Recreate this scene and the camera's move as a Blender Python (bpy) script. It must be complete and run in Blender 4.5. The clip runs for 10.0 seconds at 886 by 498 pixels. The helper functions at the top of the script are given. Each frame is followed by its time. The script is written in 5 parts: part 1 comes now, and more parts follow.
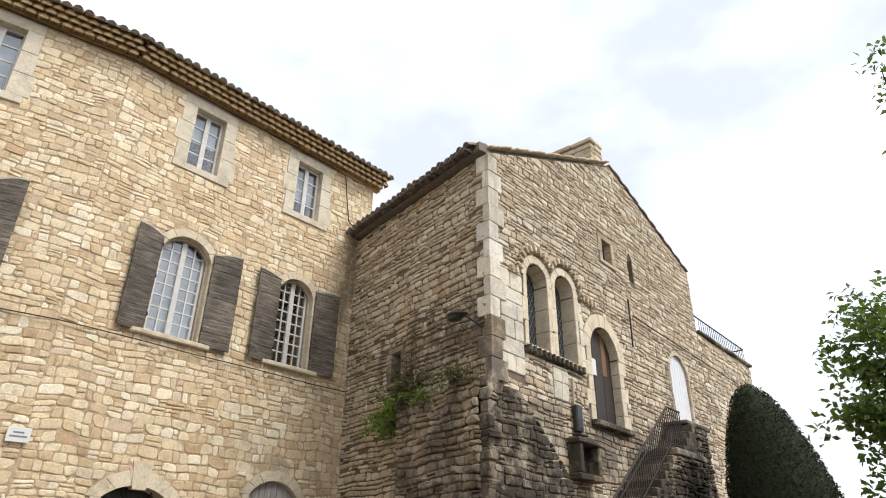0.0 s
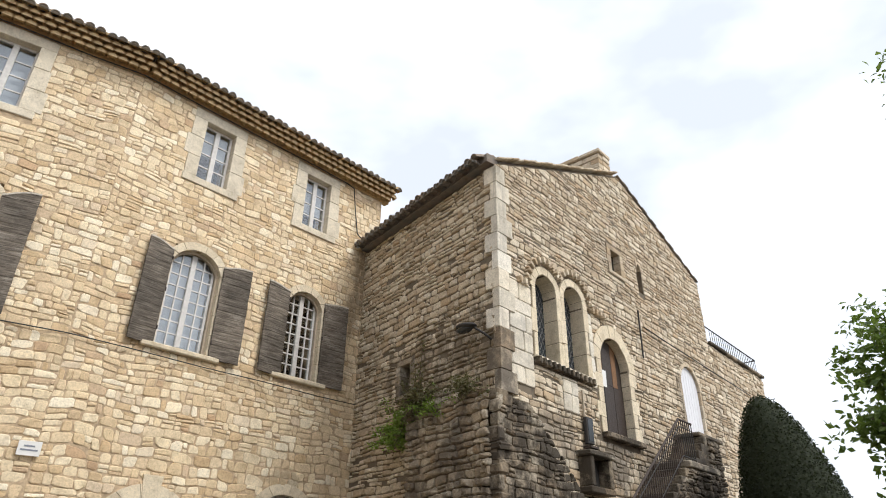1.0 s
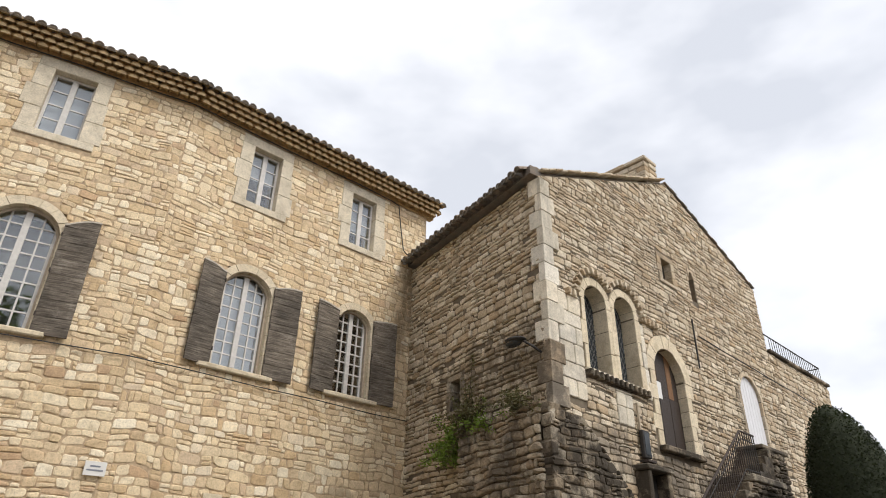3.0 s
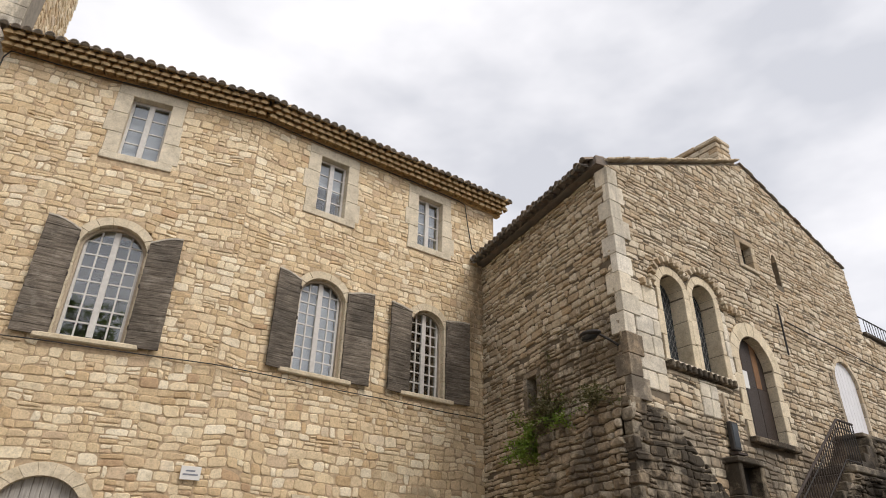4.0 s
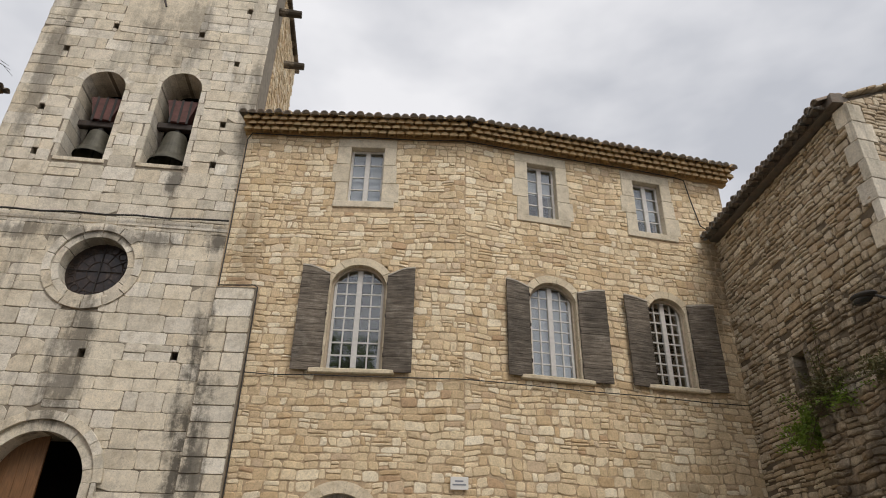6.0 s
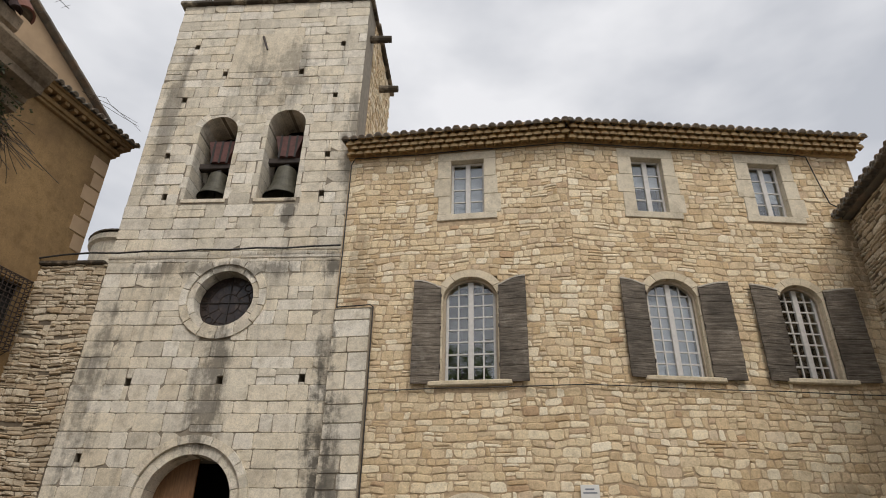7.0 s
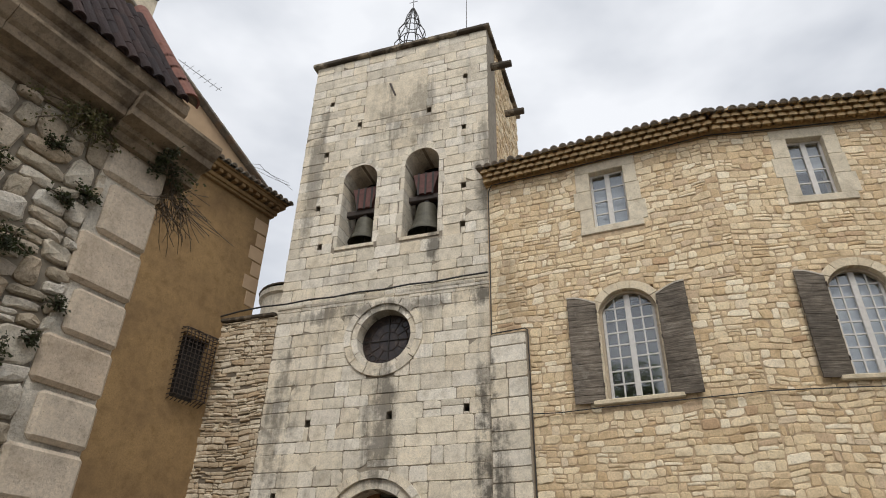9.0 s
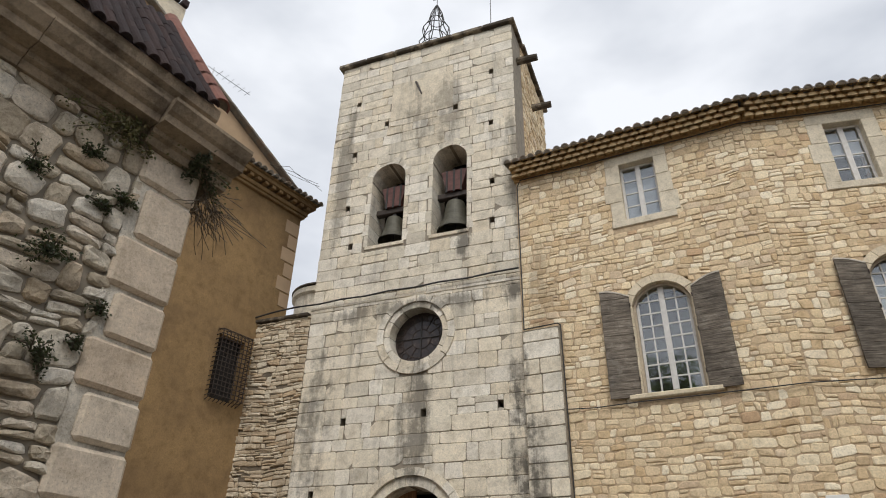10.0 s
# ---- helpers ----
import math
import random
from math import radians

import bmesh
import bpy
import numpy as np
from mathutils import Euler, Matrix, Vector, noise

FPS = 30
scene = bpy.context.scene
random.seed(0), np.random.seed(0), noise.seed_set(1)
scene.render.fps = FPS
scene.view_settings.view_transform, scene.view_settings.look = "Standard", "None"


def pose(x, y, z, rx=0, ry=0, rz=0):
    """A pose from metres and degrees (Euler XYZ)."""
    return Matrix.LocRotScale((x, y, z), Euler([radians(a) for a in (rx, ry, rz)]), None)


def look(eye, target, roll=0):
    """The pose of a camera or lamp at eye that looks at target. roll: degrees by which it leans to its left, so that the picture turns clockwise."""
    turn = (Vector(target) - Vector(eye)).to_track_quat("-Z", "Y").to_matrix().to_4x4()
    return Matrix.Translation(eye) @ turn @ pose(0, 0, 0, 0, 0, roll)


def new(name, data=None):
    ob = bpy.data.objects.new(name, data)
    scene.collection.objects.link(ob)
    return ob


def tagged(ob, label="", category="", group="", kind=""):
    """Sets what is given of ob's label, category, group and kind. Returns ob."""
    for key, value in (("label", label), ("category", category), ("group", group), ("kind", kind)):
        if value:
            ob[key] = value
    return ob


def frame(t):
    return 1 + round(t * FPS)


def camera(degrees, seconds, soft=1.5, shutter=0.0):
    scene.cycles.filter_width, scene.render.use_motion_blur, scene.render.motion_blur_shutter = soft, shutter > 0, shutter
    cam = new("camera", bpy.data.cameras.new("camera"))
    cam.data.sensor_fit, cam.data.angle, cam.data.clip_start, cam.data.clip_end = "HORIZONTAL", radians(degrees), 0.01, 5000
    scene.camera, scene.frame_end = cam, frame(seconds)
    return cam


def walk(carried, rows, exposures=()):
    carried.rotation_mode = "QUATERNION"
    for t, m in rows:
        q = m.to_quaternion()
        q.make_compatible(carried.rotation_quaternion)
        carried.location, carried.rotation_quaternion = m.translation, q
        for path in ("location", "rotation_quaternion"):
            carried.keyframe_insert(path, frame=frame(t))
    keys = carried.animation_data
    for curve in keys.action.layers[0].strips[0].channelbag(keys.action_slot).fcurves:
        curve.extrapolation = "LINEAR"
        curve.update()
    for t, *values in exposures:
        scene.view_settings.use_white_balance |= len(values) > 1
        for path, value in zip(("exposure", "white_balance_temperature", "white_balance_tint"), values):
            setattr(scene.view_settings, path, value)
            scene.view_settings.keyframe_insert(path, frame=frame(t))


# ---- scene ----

# ---- camera and walk ----
cam = camera(68.4, 10.0, soft=1.0)
EYE = (4.23, -12.17, 1.65)
PATH = [
    (0.0, 116.69, -0.75, -36.00), (0.5, 117.16, -0.77, -35.64), (1.0, 117.72, -0.79, -35.19), (1.5, 118.25, -0.90, -34.78),
    (2.0, 118.80, -0.94, -34.08), (3.5, 118.82, -1.03, -27.79), (4.0, 118.67, -1.07, -23.92), (4.5, 118.53, -1.14, -19.40),
    (5.0, 118.42, -1.09, -13.95), (5.5, 118.33, -1.13, -8.04), (7.0, 119.08, -1.14, 8.53), (7.5, 119.57, -1.16, 13.23),
    (8.0, 120.10, -1.17, 17.65), (8.5, 120.53, -1.11, 20.68), (9.0, 120.90, -1.12, 23.21), (9.5, 120.70, -1.17, 24.84),
    (10.0, 120.59, -1.21, 26.23),
]
EXPO = [(0.0, 0.78, 6250, 10), (2.0, 0.76, 6280, 10), (3.5, 0.44, 6600, 12), (4.5, 0.32, 6650, 13), (5.5, 0.06, 6600, 12), (7.0, 0.03, 6550, 11), (8.0, 0.08, 6500, 10), (10.0, 0.2, 6350, 10)]
SWAY = {0.0: 0.115, 0.5: 0.117, 1.0: 0.119, 1.5: 0.12, 2.0: 0.121, 3.5: 0.122, 4.0: 0.121, 4.5: 0.12, 5.0: 0.118, 5.5: 0.115, 7.0: 0.105, 7.5: 0.09, 8.0: 0.06, 8.5: 0.035, 9.0: 0.018, 9.5: 0.007, 10.0: 0.0}
walk(cam, [(t, pose(EYE[0] + SWAY[t], EYE[1], EYE[2], rx, ry, rz + math.degrees(SWAY[t] / 14.0))) for t, rx, ry, rz in PATH], EXPO)

# ---- world and sun: a bright overcast sky ----
world = bpy.data.worlds.new("overcast_sky")
scene.world = world
world.use_nodes = True
wn, wl = world.node_tree.nodes, world.node_tree.links
bg = wn["Background"]
sky = wn.new("ShaderNodeTexSky")
sky.sky_type, sky.sun_disc, sky.sun_elevation, sky.sun_rotation = "NISHITA", False, radians(49), radians(156)
skyb = wn.new("ShaderNodeVectorMath")
skyb.operation = "SCALE"
skyb.inputs["Scale"].default_value = 0.12
wl.new(sky.outputs["Color"], skyb.inputs[0])
tc = wn.new("ShaderNodeTexCoord")
cn = wn.new("ShaderNodeTexNoise")
cn.inputs["Scale"].default_value, cn.inputs["Detail"].default_value, cn.inputs["Roughness"].default_value = 2.2, 5, 0.5
cmap = wn.new("ShaderNodeMapping")
cmap.inputs["Scale"].default_value = (1, 1, 2.2)
wl.new(tc.outputs["Generated"], cmap.inputs["Vector"])
wl.new(cmap.outputs["Vector"], cn.inputs["Vector"])
cr = wn.new("ShaderNodeValToRGB")
cr.color_ramp.elements[0].position, cr.color_ramp.elements[0].color = 0.37, (0.57, 0.595, 0.64, 1)
cr.color_ramp.elements[1].position, cr.color_ramp.elements[1].color = 0.62, (0.93, 0.94, 0.96, 1)
wl.new(cn.outputs["Fac"], cr.inputs["Fac"])
cmix = wn.new("ShaderNodeMix")
cmix.data_type = "RGBA"
cmix.inputs["Factor"].default_value = 0.92
wl.new(skyb.outputs["Vector"], cmix.inputs["A"])
wl.new(cr.outputs["Color"], cmix.inputs["B"])
wl.new(cmix.outputs["Result"], bg.inputs["Color"])
bg.inputs["Strength"].default_value = 0.95

sun = new("sun", bpy.data.lights.new("sun", "SUN"))
sun.data.energy, sun.data.angle, sun.data.color = 1.7, radians(25), (1.0, 0.95, 0.87)
sun.matrix_world = look((5, -11, 14), (0, 0, 0))


# ---- materials ----
def nodes_of(name):
    m = bpy.data.materials.new(name)
    m.use_nodes = True
    nt = m.node_tree
    return m, nt.nodes, nt.links, nt.nodes["Principled BSDF"]


def noise_node(n, l, scale, detail=4, rough=0.55, stretch=None):
    t = n.new("ShaderNodeTexCoord")
    k = n.new("ShaderNodeTexNoise")
    k.inputs["Scale"].default_value, k.inputs["Detail"].default_value, k.inputs["Roughness"].default_value = scale, detail, rough
    if stretch:
        mp = n.new("ShaderNodeMapping")
        mp.inputs["Scale"].default_value = stretch
        l.new(t.outputs["Object"], mp.inputs["Vector"])
        l.new(mp.outputs["Vector"], k.inputs["Vector"])
    else:
        g = n.new("ShaderNodeNewGeometry")
        l.new(g.outputs["Position"], k.inputs["Vector"])
    return k.outputs["Fac"]


def ramp(n, l, fac, stops):
    r = n.new("ShaderNodeValToRGB")
    e = r.color_ramp.elements
    e[0].position, e[0].color = stops[0][0], (*stops[0][1], 1)
    e[1].position, e[1].color = stops[-1][0], (*stops[-1][1], 1)
    for p, c in stops[1:-1]:
        e.new(p).color = (*c, 1)
    l.new(fac, r.inputs["Fac"])
    return r.outputs["Color"]


def mixc(n, l, fac, a, b, mode="MIX"):
    k = n.new("ShaderNodeMix")
    k.data_type, k.blend_type = "RGBA", mode
    for sock, v in (("Factor", fac), ("A", a), ("B", b)):
        if isinstance(v, (int, float)):
            k.inputs[sock].default_value = v
        elif isinstance(v, tuple):
            k.inputs[sock].default_value = (*v, 1)
        else:
            l.new(v, k.inputs[sock])
    return k.outputs["Result"]


def grey(v):
    return (v, v, v)


def stone(name, colours, single, stain=(0.1, 0.09, 0.08), stain_at=(0.56, 0.72), stain_amount=0.5, bump=0.5, stain_scale=0.55, streak=0.0, spots=(), grain=1.0):
    """Stone whose pieces differ in tone; single: pieces are objects of their own, else islands of one mesh. spots:
    water marks and other darker patches (x, z, half width, half height, strength).
    """
    m, n, l, b = nodes_of(name)
    if single:
        rnd = n.new("ShaderNodeObjectInfo").outputs["Random"]
    else:
        rnd = n.new("ShaderNodeNewGeometry").outputs["Random Per Island"]
    k = len(colours)
    base = ramp(n, l, rnd, [((i + 0.0) / max(1, k - 1), c) for i, c in enumerate(colours)])
    g = grain
    fine = ramp(n, l, noise_node(n, l, 30, 8, 0.78), [(0.26, grey(1 - 0.5 * g)), (0.44, grey(1 - 0.08 * g)), (0.56, grey(1 + 0.05 * g)), (0.78, grey(1 + 0.28 * g))])
    col = mixc(n, l, 1.0, base, fine, "MULTIPLY")
    mid = ramp(n, l, noise_node(n, l, 4.3, 6, 0.68), [(0.28, (1 - 0.26 * g, 1 - 0.29 * g, 1 - 0.34 * g)), (0.5, grey(1.0)), (0.72, (1 + 0.14 * g, 1 + 0.12 * g, 1 + 0.09 * g))])
    col = mixc(n, l, 1.0, col, mid, "MULTIPLY")
    pit = ramp(n, l, noise_node(n, l, 75, 3, 0.6), [(0.30, grey(0.6 * g)), (0.38, grey(0.0))])
    col = mixc(n, l, pit, col, tuple(0.35 * v for v in colours[0]))
    big = ramp(n, l, noise_node(n, l, stain_scale, 8, 0.72), [(stain_at[0], grey(0.0)), (stain_at[1], grey(stain_amount))])
    col = mixc(n, l, big, col, stain)
    if streak or spots:
        geo = n.new("ShaderNodeNewGeometry")
        mp = n.new("ShaderNodeMapping")
        mp.inputs["Scale"].default_value = (2.6, 2.6, 0.28)
        l.new(geo.outputs["Position"], mp.inputs["Vector"])
        sn = n.new("ShaderNodeTexNoise")
        sn.inputs["Scale"].default_value, sn.inputs["Detail"].default_value, sn.inputs["Roughness"].default_value = 1.0, 8, 0.65
        l.new(mp.outputs["Vector"], sn.inputs["Vector"])
    if streak:
        sf = ramp(n, l, sn.outputs["Fac"], [(0.55, grey(0.0)), (0.76, grey(streak))])
        col = mixc(n, l, sf, col, stain)

    def calc(op, a, c):
        k = n.new("ShaderNodeMath")
        k.operation = op
        for i, v in enumerate((a, c)):
            if isinstance(v, (int, float)):
                k.inputs[i].default_value = v
            else:
                l.new(v, k.inputs[i])
        return k.outputs[0]

    if spots:
        xyz = n.new("ShaderNodeSeparateXYZ")
        l.new(geo.outputs["Position"], xyz.inputs[0])
        blot = noise_node(n, l, 2.4, 8, 0.75)
    for cx, cz, sx, sz, amount in spots:
        dx = calc("POWER", calc("ABSOLUTE", calc("DIVIDE", calc("SUBTRACT", xyz.outputs["X"], cx), sx), 0.0), 2.0)
        dz = calc("POWER", calc("ABSOLUTE", calc("DIVIDE", calc("SUBTRACT", xyz.outputs["Z"], cz), sz), 0.0), 2.0)
        body = calc("SUBTRACT", 1.0, calc("ADD", dx, dz))
        both = calc("ADD", body, calc("MULTIPLY", calc("ADD", calc("SUBTRACT", blot, 0.5), calc("SUBTRACT", sn.outputs["Fac"], 0.5)), 3.2))
        col = mixc(n, l, ramp(n, l, both, [(0.35, grey(0.0)), (1.0, grey(amount))]), col, stain)
    l.new(col, b.inputs["Base Color"])
    b.inputs["Roughness"].default_value = 0.92
    b.inputs["Specular IOR Level"].default_value = 0.25
    bp = n.new("ShaderNodeBump")
    bp.inputs["Strength"].default_value, bp.inputs["Distance"].default_value = bump, 0.025
    l.new(noise_node(n, l, 20, 9, 0.78), bp.inputs["Height"])
    l.new(bp.outputs["Normal"], b.inputs["Normal"])
    return m


def plain(name, col, rough=0.6, metal=0.0, vary=0.25, scale=9, bump=0.15, stretch=None):
    m, n, l, b = nodes_of(name)
    f = ramp(n, l, noise_node(n, l, scale, 6, 0.65, stretch), [(0.25, grey(1 - vary)), (0.75, grey(1 + vary))])
    l.new(mixc(n, l, 1.0, col, f, "MULTIPLY"), b.inputs["Base Color"])
    b.inputs["Roughness"].default_value, b.inputs["Metallic"].default_value = rough, metal
    if bump:
        bp = n.new("ShaderNodeBump")
        bp.inputs["Strength"].default_value, bp.inputs["Distance"].default_value = bump, 0.01
        l.new(noise_node(n, l, scale * 3, 6, 0.7, stretch), bp.inputs["Height"])
        l.new(bp.outputs["Normal"], b.inputs["Normal"])
    return m


MAIN = [(0.55, 0.40, 0.235), (0.71, 0.565, 0.36), (0.79, 0.66, 0.45), (0.60, 0.44, 0.26), (0.84, 0.73, 0.53), (0.69, 0.555, 0.365), (0.63, 0.48, 0.305), (0.77, 0.64, 0.44), (0.86, 0.77, 0.59), (0.52, 0.36, 0.22)]
WING = [(0.40, 0.315, 0.215), (0.56, 0.465, 0.335), (0.66, 0.575, 0.44), (0.46, 0.36, 0.245), (0.71, 0.63, 0.495), (0.54, 0.45, 0.335), (0.48, 0.36, 0.23)]
TOWR = [(0.56, 0.51, 0.42), (0.72, 0.66, 0.54), (0.66, 0.58, 0.45), (0.80, 0.75, 0.65), (0.62, 0.57, 0.48), (0.75, 0.67, 0.53), (0.70, 0.65, 0.56)]
NEAR = [(0.44, 0.37, 0.275), (0.60, 0.53, 0.42), (0.68, 0.63, 0.54), (0.52, 0.42, 0.30), (0.76, 0.72, 0.64), (0.58, 0.48, 0.36)]
M = {}
TOWER_MARKS = [(-2.5, 5.6, 0.42, 1.7, 0.75), (-0.05, 4.4, 0.42, 3.2, 0.95), (-2.9, 8.2, 2.6, 0.30, 0.7), (-1.4, 9.75, 0.28, 0.55, 0.85), (-4.9, 5.5, 0.6, 2.6, 0.7),
               (-0.1, 11.5, 0.28, 3.2, 0.6), (-2.0, 14.2, 1.2, 1.4, 0.5), (-4.9, 12.5, 0.35, 3.6, 0.55), (-0.2, 8.3, 0.5, 0.4, 0.9), (0.30, 3.6, 0.40, 3.0, 0.8)]
MAIN_MARKS = [(11.2, 8.6, 0.5, 1.5, 0.8), (10.9, 7.6, 0.6, 0.8, 0.7), (0.5, 8.0, 0.4, 1.4, 0.5), (9.5, 3.6, 0.5, 0.3, 0.5)]
for key, cols, kw in (("main", MAIN, dict(stain_amount=0.30, stain=(0.24, 0.18, 0.115), spots=MAIN_MARKS)),
                      # wing spots: darker patches low on the gable and beside the doors
                      ("wing", WING, dict(stain_amount=0.55, stain_at=(0.54, 0.72), stain=(0.17, 0.145, 0.115), bump=0.7, spots=[(14.9, 4.1, 1.3, 0.8, 0.85), (17.3, 3.9, 1.9, 1.3, 0.7), (13.0, 4.2, 1.0, 0.8, 0.7), (19.0, 6.0, 0.5, 1.6, 0.6)])),
                      ("tower", TOWR, dict(stain_amount=0.6, stain_at=(0.54, 0.72), stain=(0.13, 0.118, 0.098), bump=0.55, streak=0.6, spots=TOWER_MARKS)),
                      ("near", NEAR, dict(stain_amount=0.7, stain_at=(0.48, 0.68), stain=(0.10, 0.08, 0.055), stain_scale=1.2, bump=0.9, grain=1.2)),
                      ("quoin", [(0.54, 0.44, 0.335), (0.63, 0.54, 0.43), (0.58, 0.50, 0.40)], dict(stain_amount=0.6, stain_at=(0.50, 0.72), stain=(0.16, 0.13, 0.095), stain_scale=1.5, bump=0.6)),
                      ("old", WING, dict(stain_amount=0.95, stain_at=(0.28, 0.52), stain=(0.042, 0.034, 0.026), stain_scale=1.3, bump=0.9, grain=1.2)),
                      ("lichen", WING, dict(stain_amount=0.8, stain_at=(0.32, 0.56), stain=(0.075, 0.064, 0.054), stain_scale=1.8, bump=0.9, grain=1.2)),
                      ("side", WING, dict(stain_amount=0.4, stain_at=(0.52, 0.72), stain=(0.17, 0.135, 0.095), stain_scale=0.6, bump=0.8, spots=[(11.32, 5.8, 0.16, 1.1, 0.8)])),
                      ("cornice", [(0.24, 0.185, 0.13), (0.36, 0.285, 0.205), (0.30, 0.235, 0.165)], dict(stain_amount=0.85, stain_at=(0.44, 0.66), stain=(0.05, 0.038, 0.028), stain_scale=1.6, bump=0.6)),
                      # near-black blotched stone for the steps and landing
                      ("dark_slab", WING, dict(stain_amount=0.93, stain_at=(0.25, 0.52), stain=(0.05, 0.043, 0.036), stain_scale=1.1, bump=0.7))):
    M[key, 1] = stone(key + "_stone_single", cols, True, **kw)
    M[key, 0] = stone(key + "_stone", cols, False, **kw)
mortar = plain("lime_mortar", (0.47, 0.355, 0.23), 0.95, vary=0.45, scale=9, bump=0.8)
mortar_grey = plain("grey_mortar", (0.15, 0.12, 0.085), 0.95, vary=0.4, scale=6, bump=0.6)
mortar_tower = plain("pale_mortar", (0.25, 0.215, 0.165), 0.95, vary=0.3, scale=6, bump=0.5)
cut_stone = stone("cut_stone", [(0.60, 0.53, 0.41), (0.68, 0.61, 0.48), (0.63, 0.56, 0.44)], True, stain_amount=0.35, stain=(0.25, 0.22, 0.18), bump=0.25)
warm_stone = stone("warm_cut_stone", [(0.60, 0.51, 0.37), (0.70, 0.61, 0.46), (0.64, 0.55, 0.40)], True, stain_amount=0.4, stain=(0.26, 0.21, 0.15), bump=0.3)
tile_mat = stone("canal_tile", [(0.22, 0.185, 0.155), (0.32, 0.24, 0.18), (0.27, 0.245, 0.21), (0.33, 0.28, 0.23)], True, stain_amount=0.8, stain_at=(0.42, 0.6), stain=(0.17, 0.165, 0.15), stain_scale=2.5)
genoise_mat = stone("eave_tile", [(0.50, 0.34, 0.17), (0.58, 0.42, 0.22), (0.44, 0.29, 0.15)], True, stain_amount=0.3, stain=(0.2, 0.14, 0.08), bump=0.3)
dark_tile = stone("old_roof_tile", [(0.024, 0.019, 0.021), (0.045, 0.028, 0.026), (0.030, 0.025, 0.027)], True, stain_amount=0.6, stain=(0.06, 0.055, 0.05))
red_tile = plain("red_tile", (0.17, 0.07, 0.05), 0.85, vary=0.35)
shutter_wood, n, l, b = nodes_of("weathered_shutter_wood")
streaks = noise_node(n, l, 5.0, 9, 0.72, (0.55, 0.55, 9.0))
wood_col = ramp(n, l, streaks, [(0.30, (0.040, 0.032, 0.024)), (0.44, (0.105, 0.086, 0.066)), (0.56, (0.185, 0.155, 0.122)), (0.72, (0.36, 0.32, 0.265))])
patch = ramp(n, l, noise_node(n, l, 3.0, 8, 0.75), [(0.56, grey(0.0)), (0.74, grey(0.55))])
wood_col = mixc(n, l, patch, wood_col, (0.36, 0.33, 0.285))
damp = ramp(n, l, noise_node(n, l, 1.3, 5, 0.6), [(0.40, grey(0.6)), (0.60, grey(1.15))])
l.new(mixc(n, l, 1.0, wood_col, damp, "MULTIPLY"), b.inputs["Base Color"])
b.inputs["Roughness"].default_value = 0.9
bp = n.new("ShaderNodeBump")
bp.inputs["Strength"].default_value, bp.inputs["Distance"].default_value = 0.9, 0.012
l.new(streaks, bp.inputs["Height"])
l.new(bp.outputs["Normal"], b.inputs["Normal"])
pale_boards = plain("pale_weathered_boards", (0.36, 0.34, 0.31), 0.85, vary=0.45, scale=3.2, bump=0.5, stretch=(9, 9, 0.8))
pale_cap = plain("pale_worn_wood", (0.50, 0.45, 0.38), 0.9, vary=0.35, scale=12)
eave_fill = plain("eave_mortar", (0.74, 0.57, 0.33), 0.95, vary=0.3, scale=12, bump=0.4)
lead = plain("grey_lead", (0.16, 0.16, 0.16), 0.6, 0.2, vary=0.2)
joinery = plain("grey_white_joinery", (0.58, 0.56, 0.53), 0.6, vary=0.18, scale=14)
old_joinery = plain("bare_window_wood", (0.42, 0.35, 0.26), 0.7, vary=0.25, scale=14)
door_wood = plain("dark_door_wood", (0.034, 0.022, 0.016), 0.6, vary=0.5, scale=5, bump=0.4, stretch=(9, 9, 0.7))
door_warm = plain("worn_door_wood", (0.19, 0.095, 0.04), 0.6, vary=0.45, scale=5, bump=0.4, stretch=(9, 9, 0.7))
white_paint = plain("white_door_paint", (0.66, 0.66, 0.68), 0.55, vary=0.08, scale=5)
iron = plain("dark_iron", (0.028, 0.025, 0.023), 0.7, 0.0, vary=0.3, scale=20)
rust = plain("rusty_iron", (0.045, 0.032, 0.026), 0.8, 0.0, vary=0.45, scale=18)
bronze = plain("old_bronze", (0.075, 0.07, 0.05), 0.6, 0.25, vary=0.4, scale=7)
bell_wood = plain("red_brown_bell_yoke", (0.105, 0.042, 0.035), 0.7, vary=0.5, scale=6)
zinc = plain("zinc", (0.45, 0.46, 0.48), 0.45, 0.5, vary=0.2)
cable_mat = plain("black_cable", (0.03, 0.028, 0.025), 0.6, vary=0.2)
# near-black that paints the shade inside openings into the colour
shade_black = plain("interior_shade", (0.018, 0.016, 0.014), 0.95, bump=0)
backing_mat = plain("grey_backing", (0.33, 0.34, 0.36), 0.9, vary=0.1, scale=2.5, bump=0)
ochre = stone("ochre_render", [(0.29, 0.19, 0.09), (0.29, 0.19, 0.09)], True, stain_amount=0.8, stain=(0.145, 0.092, 0.05), stain_at=(0.42, 0.70), stain_scale=0.55, bump=0.12, streak=0.35)
pink_render = plain("pink_render", (0.42, 0.30, 0.19), 0.95, vary=0.18, scale=1.5)
ground_mat = stone("ground_gravel", [(0.19, 0.17, 0.14), (0.19, 0.17, 0.14)], True, stain_amount=0.4, bump=0.6)
sign_mat = plain("enamel_white", (0.72, 0.71, 0.68), 0.35, vary=0.04, bump=0)
ink = plain("grey_lettering", (0.2, 0.22, 0.26), 0.6, vary=0.05, bump=0)
bark = plain("bark", (0.085, 0.065, 0.045), 0.9, vary=0.4, scale=12, bump=0.7)


